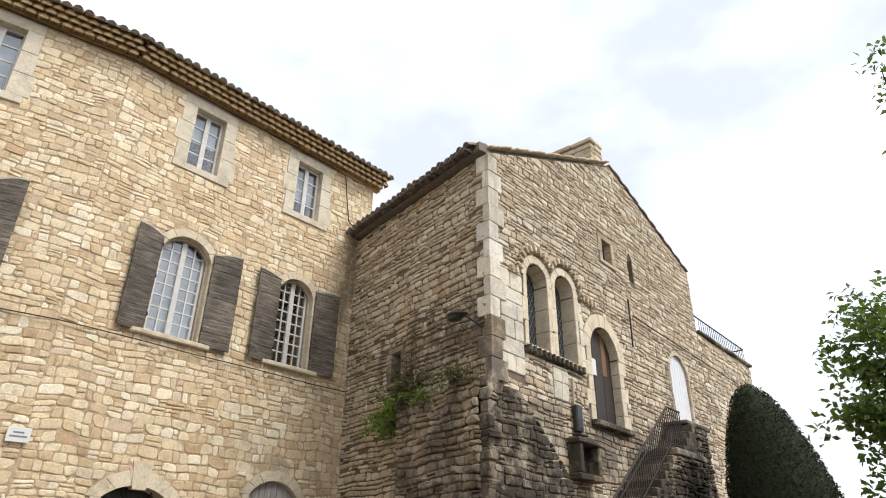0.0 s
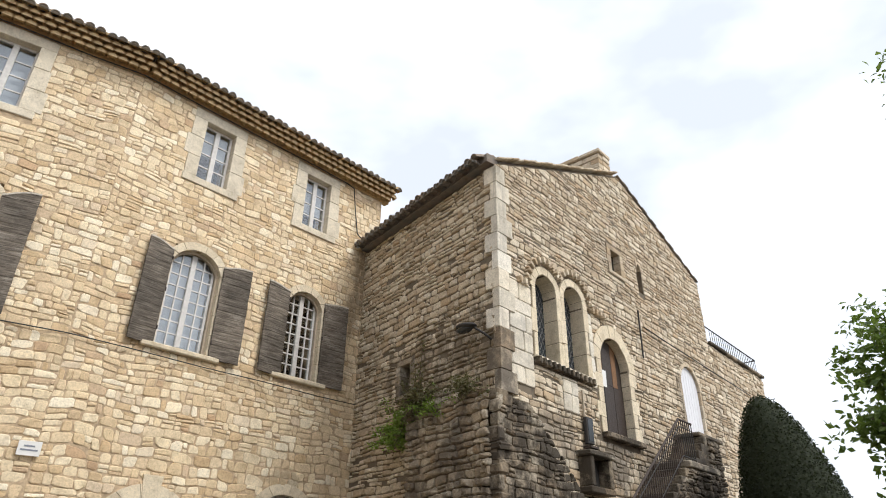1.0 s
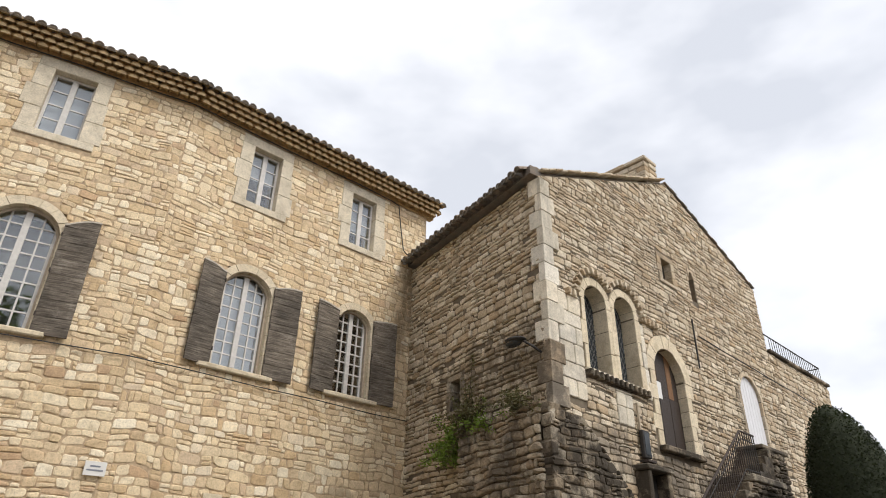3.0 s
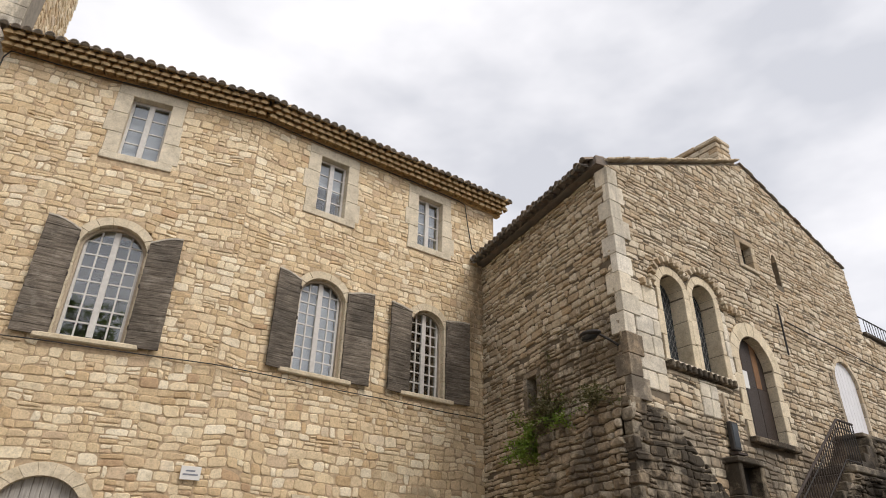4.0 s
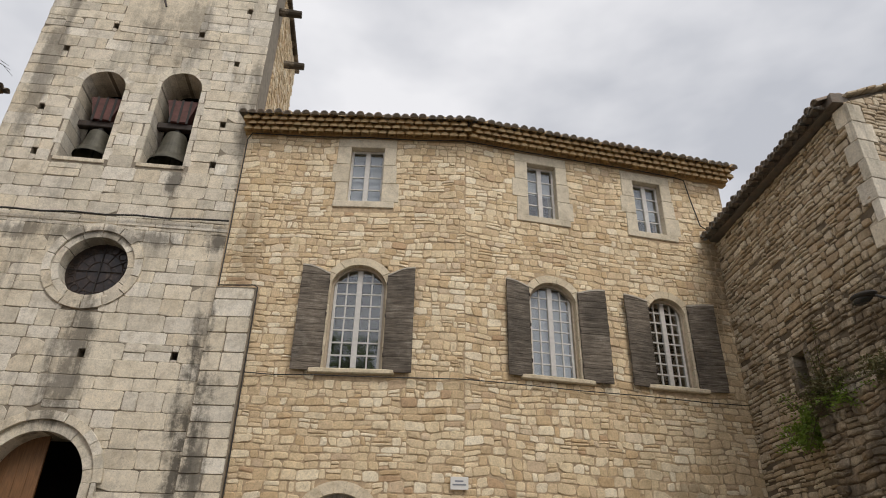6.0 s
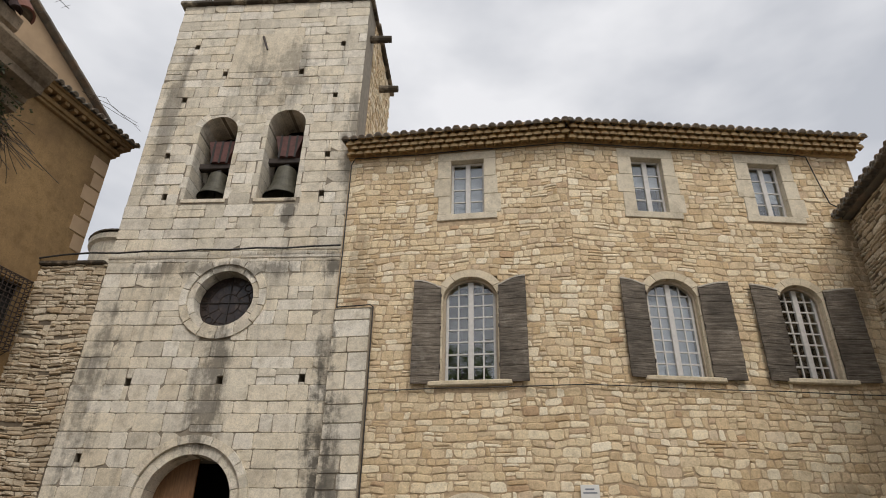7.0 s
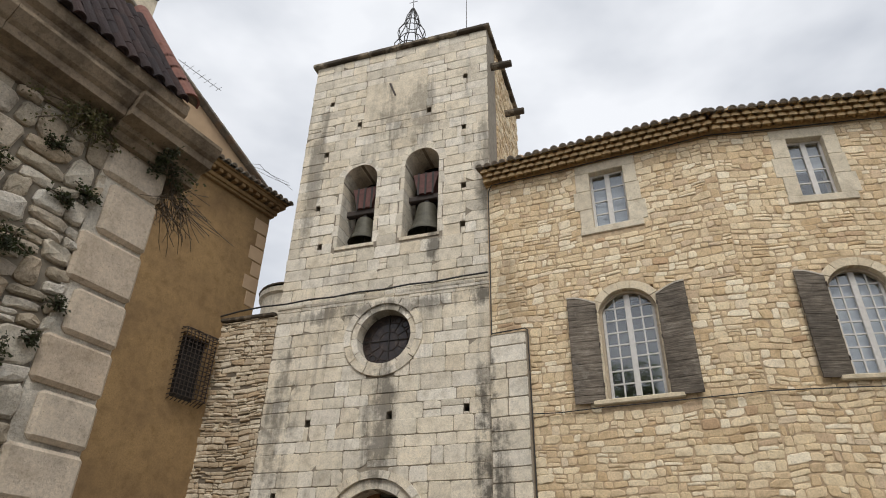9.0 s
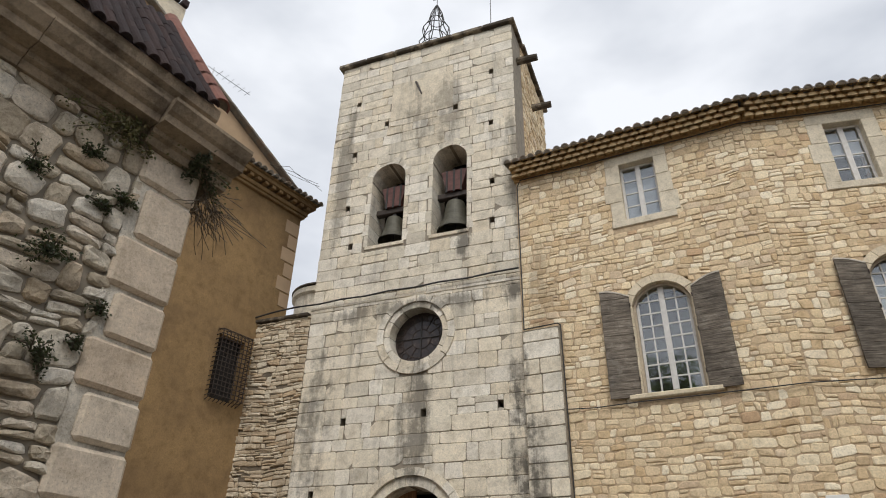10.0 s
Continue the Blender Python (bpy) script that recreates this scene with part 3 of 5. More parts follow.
def shutter(m, u0, u1, z0, z_out, z_hinge, left, swing):
    """An open shutter of broad weathered boards with a curved head; swing: degrees that it stands off the wall."""
    w, n = u1 - u0, 13
    hinge = u1 if left else u0
    s = thing("window_shutter", "weathered grey-brown wooden window shutter folded open against stone", "shutter",
              m @ pose(hinge, -0.035, 0, 0, 0, swing if left else -swing), "open window shutters")
    rs = random.Random(int(u0 * 100))
    x0, x1 = (-w, 0.0) if left else (0.0, w)

    def top(x):
        k = abs(x) / w
        return z_hinge + (z_out - z_hinge) * math.sin(min(1, k * 1.15) * math.pi / 2)
    hmin = min(top(x0), top(x1))
    step = (hmin - z0) / n
    for k in range(n):
        a, b = z0 + step * k, z0 + step * (k + 1) - 0.004
        if k == 0:
            a += rs.uniform(-0.03, 0.01)
        y = rs.uniform(-0.004, 0.004)
        bm = bmesh.new()
        xs = [x0 + w * i / 6 for i in range(7)]
        rows = [[bm.verts.new((x + (rs.uniform(-0.007, 0.007) if i in (0, 6) else 0), yy, z + rs.uniform(-0.0035, 0.0035))) for i, x in enumerate(xs)] for yy, z in ((-0.036 + y, a), (-0.040 + y, (a + b) / 2), (-0.034 + y, b), (0.0, b), (0.0, a))]
        for r in range(5):
            for i in range(6):
                bm.faces.new((rows[r][i], rows[r][i + 1], rows[(r + 1) % 5][i + 1], rows[(r + 1) % 5][i]))
        for i in (0, 6):
            bm.faces.new([r[i] for r in rows])
        bmesh.ops.recalc_face_normals(bm, faces=bm.faces)
        part("board", bm, shutter_wood, s)
    xs = [x0 + w * i / 8 for i in range(9)]
    part("head_board", prism([(x0, hmin)] + [(x, max(hmin + 0.01, top(x))) for x in xs] + [(x1, hmin)], -0.038, 0.0), shutter_wood, s)
    part("worn_cap", prism([(x, max(hmin + 0.012, top(x)) + 0.002) for x in xs] + [(x, max(hmin + 0.012, top(x)) + 0.034) for x in xs[::-1]], -0.046, 0.012), pale_cap, s, "pale worn wooden cap")
    for z in (z0 + 0.3, z0 + (hmin - z0) * 0.55, z0 + (hmin - z0) * 0.9):
        bm = bmesh.new()
        add_tube(bm, (0.0, -0.05, z), (0.0, -0.05, z + 0.07), 0.014, 0.014, 8)
        part("hinge_pin", bm, rust, s)
    return s


def leaves(points, size, mat, name, parent, seed, long=1.7):
    """Small folded leaves at the given places, as one mesh."""
    rng = random.Random(seed)
    verts, faces = [], []
    for p in points:
        q = Euler((rng.uniform(-1.2, 1.2), rng.uniform(-1.2, 1.2), rng.uniform(0, 6.28))).to_matrix()
        s = size * rng.uniform(0.6, 1.25)
        o = len(verts)
        for v in ((0, 0, 0), (0.32 * s, 0.55 * s * long * 0.5, 0.08 * s), (0, s * long * 0.62, -0.05 * s), (-0.32 * s, 0.55 * s * long * 0.5, 0.08 * s)):
            verts.append(tuple(Vector(p) + q @ Vector(v)))
        faces += [(o, o + 1, o + 2), (o, o + 2, o + 3)]
    me = bpy.data.meshes.new(name)
    me.from_pydata(verts, [], faces)
    me.materials.append(mat)
    ob = new(name, me)
    if parent:
        ob.parent = parent
    return ob


# ---- ground ----
bm = bmesh.new()
bmesh.ops.create_grid(bm, x_segments=60, y_segments=60, size=400)
tagged(mesh_object("ground", bm, ground_mat), "pale gravel square in front of the buildings", "ground", kind="structure")

# ---- frames of the walls: u along, outward is -y ----
F_LEFT = pose(0, 0, 0)
F_RIGHT = pose(5.05, 0, 0, 0, 0, 12.3)
F_SIDE = pose(11.16, 1.33, 0, 0, 0, -87.84)
F_GABLE = pose(11.35, -3.70, 0, 0, 0, 13.5)
F_TOWER = pose(0, 0.06, 0, 0, 0, 5.3)
F_OCHRE = pose(-6.9, -0.62, 0, 0, 0, 80)
F_NEAR = pose(-0.67, -8.36, 0, 0, 0, 84)

# ---- main facade ----
LH = [(2.42, 3.19, 9.37, 10.84), (2.30, 3.43, 5.55, 7.80), (2.30, 3.40, 1.0, 3.30)]
RH = [(1.48, 2.20, 9.34, 10.80), (4.20, 4.94, 9.37, 10.80), (1.40, 2.45, 5.63, 7.72), (4.15, 5.06, 5.68, 7.70), (4.08, 5.20, 1.0, 3.31), (1.34, 2.50, 1.0, 2.96)]
TOP = 11.10
wall_l = tagged(wall_slab("wall_main_west", F_LEFT, -0.02, 5.05, 0, TOP, LH, 0.55, mortar), "warm yellow rubble stone facade with lime mortar", "wall", kind="structure")
wall_r = tagged(wall_slab("wall_main_east", F_RIGHT, 0, 6.65, 0, TOP, RH, 0.55, mortar), "warm yellow rubble stone facade with lime mortar", "wall", kind="structure")

# ---- wing ----
SH = [(1.92, 2.30, 5.22, 5.86)]
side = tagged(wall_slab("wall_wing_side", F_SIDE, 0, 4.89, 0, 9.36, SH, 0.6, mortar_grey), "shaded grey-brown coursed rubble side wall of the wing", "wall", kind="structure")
GH = [(1.20, 1.96, 5.60, 7.42), (2.26, 3.02, 5.60, 7.52), (3.60, 4.86, 4.58, 6.78), (4.66, 5.14, 8.68, 9.28), (6.08, 6.34, 8.6, 9.42), (7.92, 9.1, 5.2, 7.17)]
PEAK, RIGHT_END = (5.61, 11.93), (10.42, 10.36)
sl_l = math.atan2(PEAK[1] - 9.41, PEAK[0])
sl_r = math.atan2(PEAK[1] - RIGHT_END[1], RIGHT_END[0] - PEAK[0])
gable = tagged(wall_slab("wall_wing_gable", F_GABLE, 0.16, 10.42, 0, 12.2, GH, 0.6, mortar_grey,
                         [((0, 0, 9.41), (-math.sin(sl_l), 0, math.cos(sl_l))), ((PEAK[0], 0, PEAK[1]), (math.sin(sl_r), 0, math.cos(sl_r)))]),
               "pale rubble stone gable wall of the wing", "wall", kind="structure")
low_wing = tagged(wall_slab("wall_wing_low", F_GABLE, 10.42, 15.1, 0, 8.36, [], 0.6, mortar_grey), "lower rubble stone terrace wall beside the gable", "wall", kind="structure")

# ---- tower ----
TH = [(-4.0, -3.02, 10.12, 12.62), (-2.24, -1.30, 10.09, 12.80), (-3.18, -1.86, 6.86, 8.18), (-3.33, -1.63, 0, 4.2)]
PUTLOG = [(-4.69, 15.14), (-3.71, 14.12), (-1.64, 14.12), (-0.6, 15.11), (-0.64, 13.27), (-4.65, 13.23), (-0.64, 11.36), (-0.66, 10.21), (-4.68, 11.41), (-4.47, 10.19), (-4.18, 5.63), (-2.26, 5.68), (-0.56, 5.72), (-4.78, 4.12)]
PH = [(a - 0.065, a + 0.065, b - 0.085, b + 0.085) for a, b in PUTLOG]
tower = tagged(wall_slab("wall_tower_front", F_TOWER, -5.36, 0.03, 0, 16.8, TH + PH, 0.9, mortar_tower), "tall grey-beige ashlar bell tower front with water stains", "wall", kind="structure")
rubble_w = tagged(wall_slab("wall_tower_base", F_TOWER, -7.2, -5.36, 0, 8.4, [], 0.6, mortar_grey), "ragged rubble wall at the foot of the bell tower", "wall", kind="structure")
tower_side = tagged(mesh_object("wall_tower_side", box((0.0, 0, 0), (3.0, 0.5, 16.8)), mortar, None, F_TOWER @ pose(0.03, 0.9, 0, 0, 0, 90)), "rubble side wall of the bell tower", "wall", kind="structure")
tower_left = tagged(mesh_object("wall_tower_west", box((-5.36, 0.9, 0), (-4.86, 3.9, 16.8)), mortar_tower, None, F_TOWER), "far side wall of the bell tower", "wall", kind="structure")
tower_back = tagged(mesh_object("wall_tower_back", box((-4.86, 3.4, 0), (-0.47, 3.9, 16.8)), mortar_tower, None, F_TOWER), "back wall of the bell tower", "wall", kind="structure")
# panel added behind the bells; near-black stands in for the belfry's shade
belfry_shade = tagged(mesh_object("belfry_shade_panel", box((-4.86, 2.3, 9.6), (-0.47, 2.5, 14)), shade_black, None, F_TOWER), "added near-black panel painting the shade inside the belfry", "wall", kind="structure")

# ---- houses on the other side ----
ochre_wall = tagged(wall_slab("wall_ochre", F_OCHRE, -9, 0.85, 0, 12.05, [(-1.0, -0.25, 6.2, 7.75)], 0.5, ochre), "ochre rendered house wall with streaks", "wall", kind="structure")
near_wall = tagged(wall_slab("wall_near_house", F_NEAR, -7, -0.0, 0, 6.0, [], 0.6, mortar_tower), "rough rubble house wall with overgrown joints", "wall", kind="structure")

def cable(name, paths, r, label, m=None):
    cu = bpy.data.curves.new(name, "CURVE")
    cu.dimensions, cu.bevel_depth, cu.bevel_resolution = "3D", r, 2
    for pts in paths:
        sp = cu.splines.new("POLY")
        sp.points.add(len(pts) - 1)
        for q, p in zip(sp.points, pts):
            q.co = (*p, 1)
    cu.materials.append(cable_mat)
    ob = new(name, cu)
    if m is not None:
        ob.matrix_basis = m
    return tagged(ob, label, "cable")


# ---- main facade: windows ----
WIN = [("L", 2.42, 3.19, 9.37, 10.84, 0.85), ("R", 1.48, 2.20, 9.34, 10.80, 0.45), ("R", 4.20, 4.94, 9.37, 10.80, 0.6)]
for w, u0, u1, z0, z1, bl in WIN:
    t = thing("window", "small upper casement window with a pale cut-stone surround", "window", F_LEFT if w == "L" else F_RIGHT, "upper windows")
    rect_surround(t, u0, u1, z0, z1, 0.27, 0.025, 0.42)
    casement(t, u0, u1, z0, z1, 1, 4, 0.15, joinery, bl)

ARCHED = [("L", 2.30, 3.43, 5.55, 7.36, 7.80, 2, 8, 0.0, joinery, 1.70, 2.27, 3.46, 4.02), ("R", 1.40, 2.45, 5.63, 7.34, 7.72, 2, 8, 1.0, joinery, 0.86, 1.37, 2.48, 3.10),
          ("R", 4.15, 5.06, 5.68, 7.36, 7.70, 2, 8, 0.0, joinery, 3.54, 4.12, 5.10, 5.74)]
for w, u0, u1, z0, sp, cr_, cols, rows, bl, mat, a0, a1, b0, b1 in ARCHED:
    fm = F_LEFT if w == "L" else F_RIGHT
    t = thing("arched_window", "tall arched casement window with small panes and stone surround", "window", fm, "arched windows")
    arch_surround(t, u0, u1, z0, sp, cr_, 0.17, 0.02, 0.40, 7, 4, warm_stone, 0.11)
    part("sill", box((u0 - 0.26, -0.10, z0 - 0.10), (u1 + 0.26, 0.4, z0), 0.02), warm_stone, t)
    part("inner_frame", prism([(u0, z0), (u0, sp)] + arc(u0, u1, sp, cr_, 12)[1:-1] + [(u1, sp), (u1, z0), (u1 - 0.05, z0), (u1 - 0.05, sp)] + arc(u0 + 0.05, u1 - 0.05, sp, cr_ - 0.05, 12)[1:-1][::-1] + [(u0 + 0.05, sp), (u0 + 0.05, z0)], 0.10, 0.16), old_joinery, t)
    casement(t, u0 + 0.05, u1 - 0.05, z0, cr_, cols, rows, 0.17, mat, bl)
    shutter(fm, a0, a1, z0 - 0.05, cr_ - 0.1, sp + 0.17, True, 6)
    shutter(fm, b0, b1, z0 - 0.05, cr_ - 0.1, sp + 0.17, False, 6)

for fm, u0, u1, z0, sp, cr_ in ((F_LEFT, 2.30, 3.40, 1.0, 3.02, 3.30), (F_RIGHT, 4.08, 5.20, 1.0, 3.02, 3.31)):
    t = thing("ground_floor_window", "arched ground-floor opening closed by pale grey boarded shutters", "window", fm, "ground-floor openings")
    arch_surround(t, u0, u1, z0, sp, cr_, 0.21, 0.02, 0.45, 7, 5, warm_stone, 0.2)
    n = 8
    for k in range(n):
        a, b = u0 + (u1 - u0) * k / n, u0 + (u1 - u0) * (k + 1) / n - 0.008
        part("board", box((a, 0.10, z0), (b, 0.14, cr_), 0.003), pale_boards, t)
t = thing("barred_window", "arched ground-floor window with iron bars and a keystone", "window", F_RIGHT, "ground-floor openings")
arch_surround(t, 1.34, 2.50, 1.0, 2.74, 2.96, 0.26, 0.02, 0.45, 5, 5, warm_stone, 0.24)
part("keystone", prism([(1.80, 2.90), (2.04, 2.90), (2.10, 3.36), (1.74, 3.36)], -0.045, 0.1), warm_stone, t)
for k in range(7):
    bm = bmesh.new()
    add_tube(bm, (1.42 + 0.165 * k, 0.16, 1.0), (1.42 + 0.165 * k, 0.16, 2.96), 0.012, 0.012, 6)
    part("bar", bm, iron, t)
for z in (1.5, 2.1, 2.7):
    bm = bmesh.new()
    add_tube(bm, (1.34, 0.16, z), (2.50, 0.16, z), 0.011, 0.011, 6)
    part("crossbar", bm, iron, t)
part("dark_pane", box((1.34, 0.34, 1.0), (2.50, 0.36, 2.96)), leaded, t)

# street sign
t = thing("street_sign", "small white enamel street sign on the stone facade", "sign", F_LEFT)
part("plate", box((4.80, -0.075, 3.40), (5.12, -0.06, 3.62), 0.004), sign_mat, t)
for z, a, b in ((3.545, 4.88, 5.03), (3.485, 4.84, 5.08)):
    part("lettering_bar", box((a, -0.079, z - 0.012), (b, -0.0755, z + 0.012)), ink, t)

# cables on the facade
pts = [(0.85, -0.075, 5.42)] + [(u, -0.075, 5.40 + 0.012 * math.sin(u * 3.1)) for u in (1.4, 2.2, 3.1, 4.0, 5.0)]
pr = [F_RIGHT @ Vector((u, -0.075, 5.40 + 0.012 * math.sin(u * 2.3))) for u in (0.0, 1.2, 2.4, 3.8, 5.2, 6.2)]
cable("cable_low", [pts + pr], 0.011, "thin dark cable along the facade below the windows")
pts = [(0.05, -0.09, 7.2), (0.05, -0.09, 8.5), (0.04, -0.09, 10.9), (0.12, -0.09, 11.08)] + [(u, -0.07, 11.07 + 0.015 * math.sin(u * 2.7)) for u in (0.6, 1.6, 2.8, 4.0, 5.0)]
pr = [F_RIGHT @ Vector(p) for p in [(u, -0.07, 11.07 + 0.012 * math.sin(u * 3.3)) for u in (0.2, 1.5, 3.0, 4.4, 5.4)] + [(5.62, -0.07, 11.02), (5.72, -0.07, 10.4), (5.85, -0.07, 9.75), (6.1, -0.08, 9.6)]]
down = [(0.86, -0.13, 0.2), (0.87, -0.13, 4.0), (0.86, -0.15, 7.15), (0.80, -0.16, 7.20), (0.1, -0.16, 7.18)]
cable("cable_high", [down + pts + pr], 0.014, "black cable under the eaves and down the wall")


# ---- tiled eaves ----
def half_tile(radius, length, thick, filled, segs=7):
    bm = bmesh.new()
    rings = []
    for y in (0.0, -length):
        o = [bm.verts.new((radius * math.cos(math.pi * i / segs), y, radius * math.sin(math.pi * i / segs))) for i in range(segs + 1)]
        q = [bm.verts.new(((radius - thick) * math.cos(math.pi * i / segs), y, (radius - thick) * math.sin(math.pi * i / segs))) for i in range(segs + 1)]
        rings.append((o, q))
    (o0, q0), (o1, q1) = rings
    for i in range(segs):
        bm.faces.new((o0[i], o0[i + 1], o1[i + 1], o1[i]))
        bm.faces.new((q0[i + 1], q0[i], q1[i], q1[i + 1]))
        bm.faces.new((o1[i], o1[i + 1], q1[i + 1], q1[i]))
    if filled:
        c = [bm.verts.new((v.co.x, -length + filled, v.co.z)) for v in q1]
        mid = bm.verts.new((0, -length + filled * 0.4, radius * 0.4))
        for v, w in zip(c, c[1:] + c[:1]):
            bm.faces.new((v, w, mid)).material_index = 1
    bmesh.ops.recalc_face_normals(bm, faces=bm.faces)
    return bm


def tile_mesh(name, mat, fill, *a):
    bm = half_tile(*a)
    me = bpy.data.meshes.new(name)
    bm.to_mesh(me)
    bm.free()
    me.materials.append(mat)
    me.materials.append(fill)
    return me


GEN = tile_mesh("eave_tile", genoise_mat, eave_fill, 0.098, 0.16, 0.014, 0.010)
GEN_OLD = tile_mesh("eave_tile", tile_mat, mortar_grey, 0.095, 0.2, 0.022, 0.035)
COVER = tile_mesh("cover_tile", tile_mat, mortar_grey, 0.092, 0.55, 0.02, 0.012)
rng = random.Random(11)


def eave(roof, frame_m, u0, u1, z, rows, gen=GEN, flat=genoise_mat, out0=0.10, step=0.115, rise=0.125, pitch=0.212, slope=16):
    for r in range(rows):
        zr, out = z + rise * r, out0 + step * r
        bm = box((u0, -out + 0.045, zr + rise - 0.012), (u1, 0.1, zr + rise), 0.0)
        ob = part("eave_course", bm, flat, roof)
        ob.matrix_basis = frame_m
        bm = box((u0, -out + 0.035, zr), (u1, 0.1, zr + rise - 0.012), 0.0)
        ob = part("eave_bed", bm, flat, roof)
        ob.matrix_basis = frame_m
        n = int((u1 - u0) / pitch)
        for i in range(n):
            m = frame_m @ Matrix.Translation((u0 + pitch * (i + 0.5 + 0.5 * (r % 2)) + rng.uniform(-0.008, 0.008), -out + 0.14 - 0.13 + rng.uniform(-0.008, 0.008), zr + rng.uniform(-0.006, 0.006)))
            share("eave_tile", gen, roof, m)
    zr, out = z + rise * rows, out0 + step * (rows - 1) + 0.07
    for i in range(int((u1 - u0) / pitch) + 1):
        m = frame_m @ Matrix.Translation((u0 + pitch * i + rng.uniform(-0.012, 0.012), -out + 0.42 + rng.uniform(-0.02, 0.02), zr + 0.062 + rng.uniform(-0.014, 0.014))) @ Matrix.Rotation(radians(slope), 4, "X") @ Matrix.Rotation(radians(rng.uniform(-2, 2)), 4, "Z")
        share("cover_tile", COVER, roof, m)
    return zr, out


main_roof = thing("main_roof", "canal-tile roof with a triple row of eave tiles", "roof", kind="structure")
for fm, a, b in ((F_LEFT, -0.05, 5.08), (F_RIGHT, 0.03, 6.85)):
    zr, out = eave(main_roof, fm, a, b, TOP, 4, step=0.088, rise=0.081, pitch=0.205)
    bm = bmesh.new()
    vs = [bm.verts.new(p) for p in ((a, -out + 0.02, zr), (b, -out + 0.02, zr), (b, 6.0, zr + 1.9), (a, 6.0, zr + 1.9), (a, -out + 0.02, zr + 0.06), (b, -out + 0.02, zr + 0.06), (b, 6.0, zr + 1.96), (a, 6.0, zr + 1.96))]
    for q in ((0, 1, 2, 3), (4, 7, 6, 5), (0, 4, 5, 1), (1, 5, 6, 2), (2, 6, 7, 3), (3, 7, 4, 0)):
        bm.faces.new([vs[i] for i in q])
    part("roof_deck", bm, tile_mat, main_roof).matrix_basis = fm
tagged(mesh_object("wall_main_end", box((6.15, 0.55, 0), (6.65, 6, 11.7)), mortar, None, F_RIGHT), "plain end wall of the main building", "wall", kind="structure")
tagged(mesh_object("wall_main_back", box((-0.5, 6.0, 0), (12.0, 6.5, 11.4)), mortar, None, F_LEFT), "plain back wall of the main building", "wall", kind="structure")

# ---- wing: roof ----
wing_roof = thing("wing_roof", "old canal-tile roof over the wing", "roof", kind="structure")
eave(wing_roof, F_SIDE, 0.0, 5.02, 9.38, 1, GEN_OLD, tile_mat, 0.22, 0.1, 0.20, 0.22, 22)
c0, c1 = F_SIDE @ Vector((4.98, -0.02, 9.40)), F_SIDE @ Vector((-0.1, -0.02, 9.43))
p0, p1 = F_GABLE @ Vector((5.55, 0.12, 11.86)), F_GABLE @ Vector((5.61, 7.0, 11.94))
bm = bmesh.new()
lo = [bm.verts.new(p) for p in (c0, p0, p1, c1)]
hi = [bm.verts.new(p + Vector((0, 0, 0.09))) for p in (c0, p0, p1, c1)]
bm.faces.new(lo)
bm.faces.new(hi[::-1])
for i in range(4):
    j = (i + 1) % 4
    bm.faces.new((lo[i], hi[i], hi[j], lo[j]))
bmesh.ops.recalc_face_normals(bm, faces=bm.faces)
part("roof_deck", bm, tile_mat, wing_roof)
part("roof_deck", prism([(5.58, 11.88), (10.46, 10.26), (10.48, 10.33), (5.6, 11.97)], 0.0, 7.0), tile_mat, wing_roof).matrix_basis = F_GABLE
for k in range(24):
    a = 0.15 + 5.4 * k / 24
    z = 9.52 + (12.04 - 9.52) * a / 5.61
    part("verge_tile", box((-0.13, -0.10 - 0.02 * (k % 3), -0.04), (0.13, 0.12, 0.0), 0.008), M["side", 1], wing_roof).matrix_basis = F_GABLE @ Matrix.Translation((a, 0, z)) @ Matrix.Rotation(-sl_l + radians(rng.uniform(-4, 4)), 4, "Y")
for k in range(18):
    a = 5.75 + 4.75 * k / 18
    z = 11.97 - (12.0 - 10.36) * (a - 5.61) / 4.95
    part("verge_tile", box((-0.15, -0.06 - 0.02 * (k % 2), -0.03), (0.15, 0.12, 0.01), 0.008), tile_mat, wing_roof).matrix_basis = F_GABLE @ Matrix.Translation((a, 0, z)) @ Matrix.Rotation(sl_r + radians(rng.uniform(-3, 3)), 4, "Y")
t = thing("ridge_stub", "broken stone wall stub standing on the ridge", "wall stub", F_GABLE)
part("stub_core", prism([(4.86, 11.3), (4.86, 12.36), (5.2, 12.34), (5.42, 12.20), (5.55, 11.9), (5.55, 11.4)], 0.10, 3.2), mortar_grey, t)
rk = random.Random(52)
for r in range(6):
    z = 11.42 + 0.155 * r
    y = 0.06
    while y < 3.1:
        d = rk.uniform(0.25, 0.5)
        part("stub_stone", box((4.81 + rk.uniform(-0.02, 0.02), y, z), (5.1, y + d - 0.012, z + 0.145), 0.014), M["side", 1], t)
        y += d
    end = (5.6, 5.6, 5.6, 5.52, 5.40, 5.36)[r]
    part("stub_stone", box((5.0, 0.03 + rk.uniform(-0.02, 0.02), z), (end, 0.3, z + 0.145), 0.018), M["wing", 1], t)
for k in range(5):
    part("cap_stone", box((4.74, 0.0 + 0.64 * k, 12.36), (5.38, 0.63 + 0.64 * k, 12.47 + 0.02 * (k % 2)), 0.02), M["side", 1], t)
bm = bmesh.new()
add_tube(bm, (0.1, -0.35, 9.45), (-0.2, -0.1, 9.6), 0.09, 0.09, 10)
add_tube(bm, (-0.2, -0.1, 9.6), (-0.55, 0.05, 9.62), 0.11, 0.07, 10)
tagged(mesh_object("gutter_flashing", bm, zinc, None, F_SIDE), "crumpled zinc flashing where wing roof meets facade", "flashing")

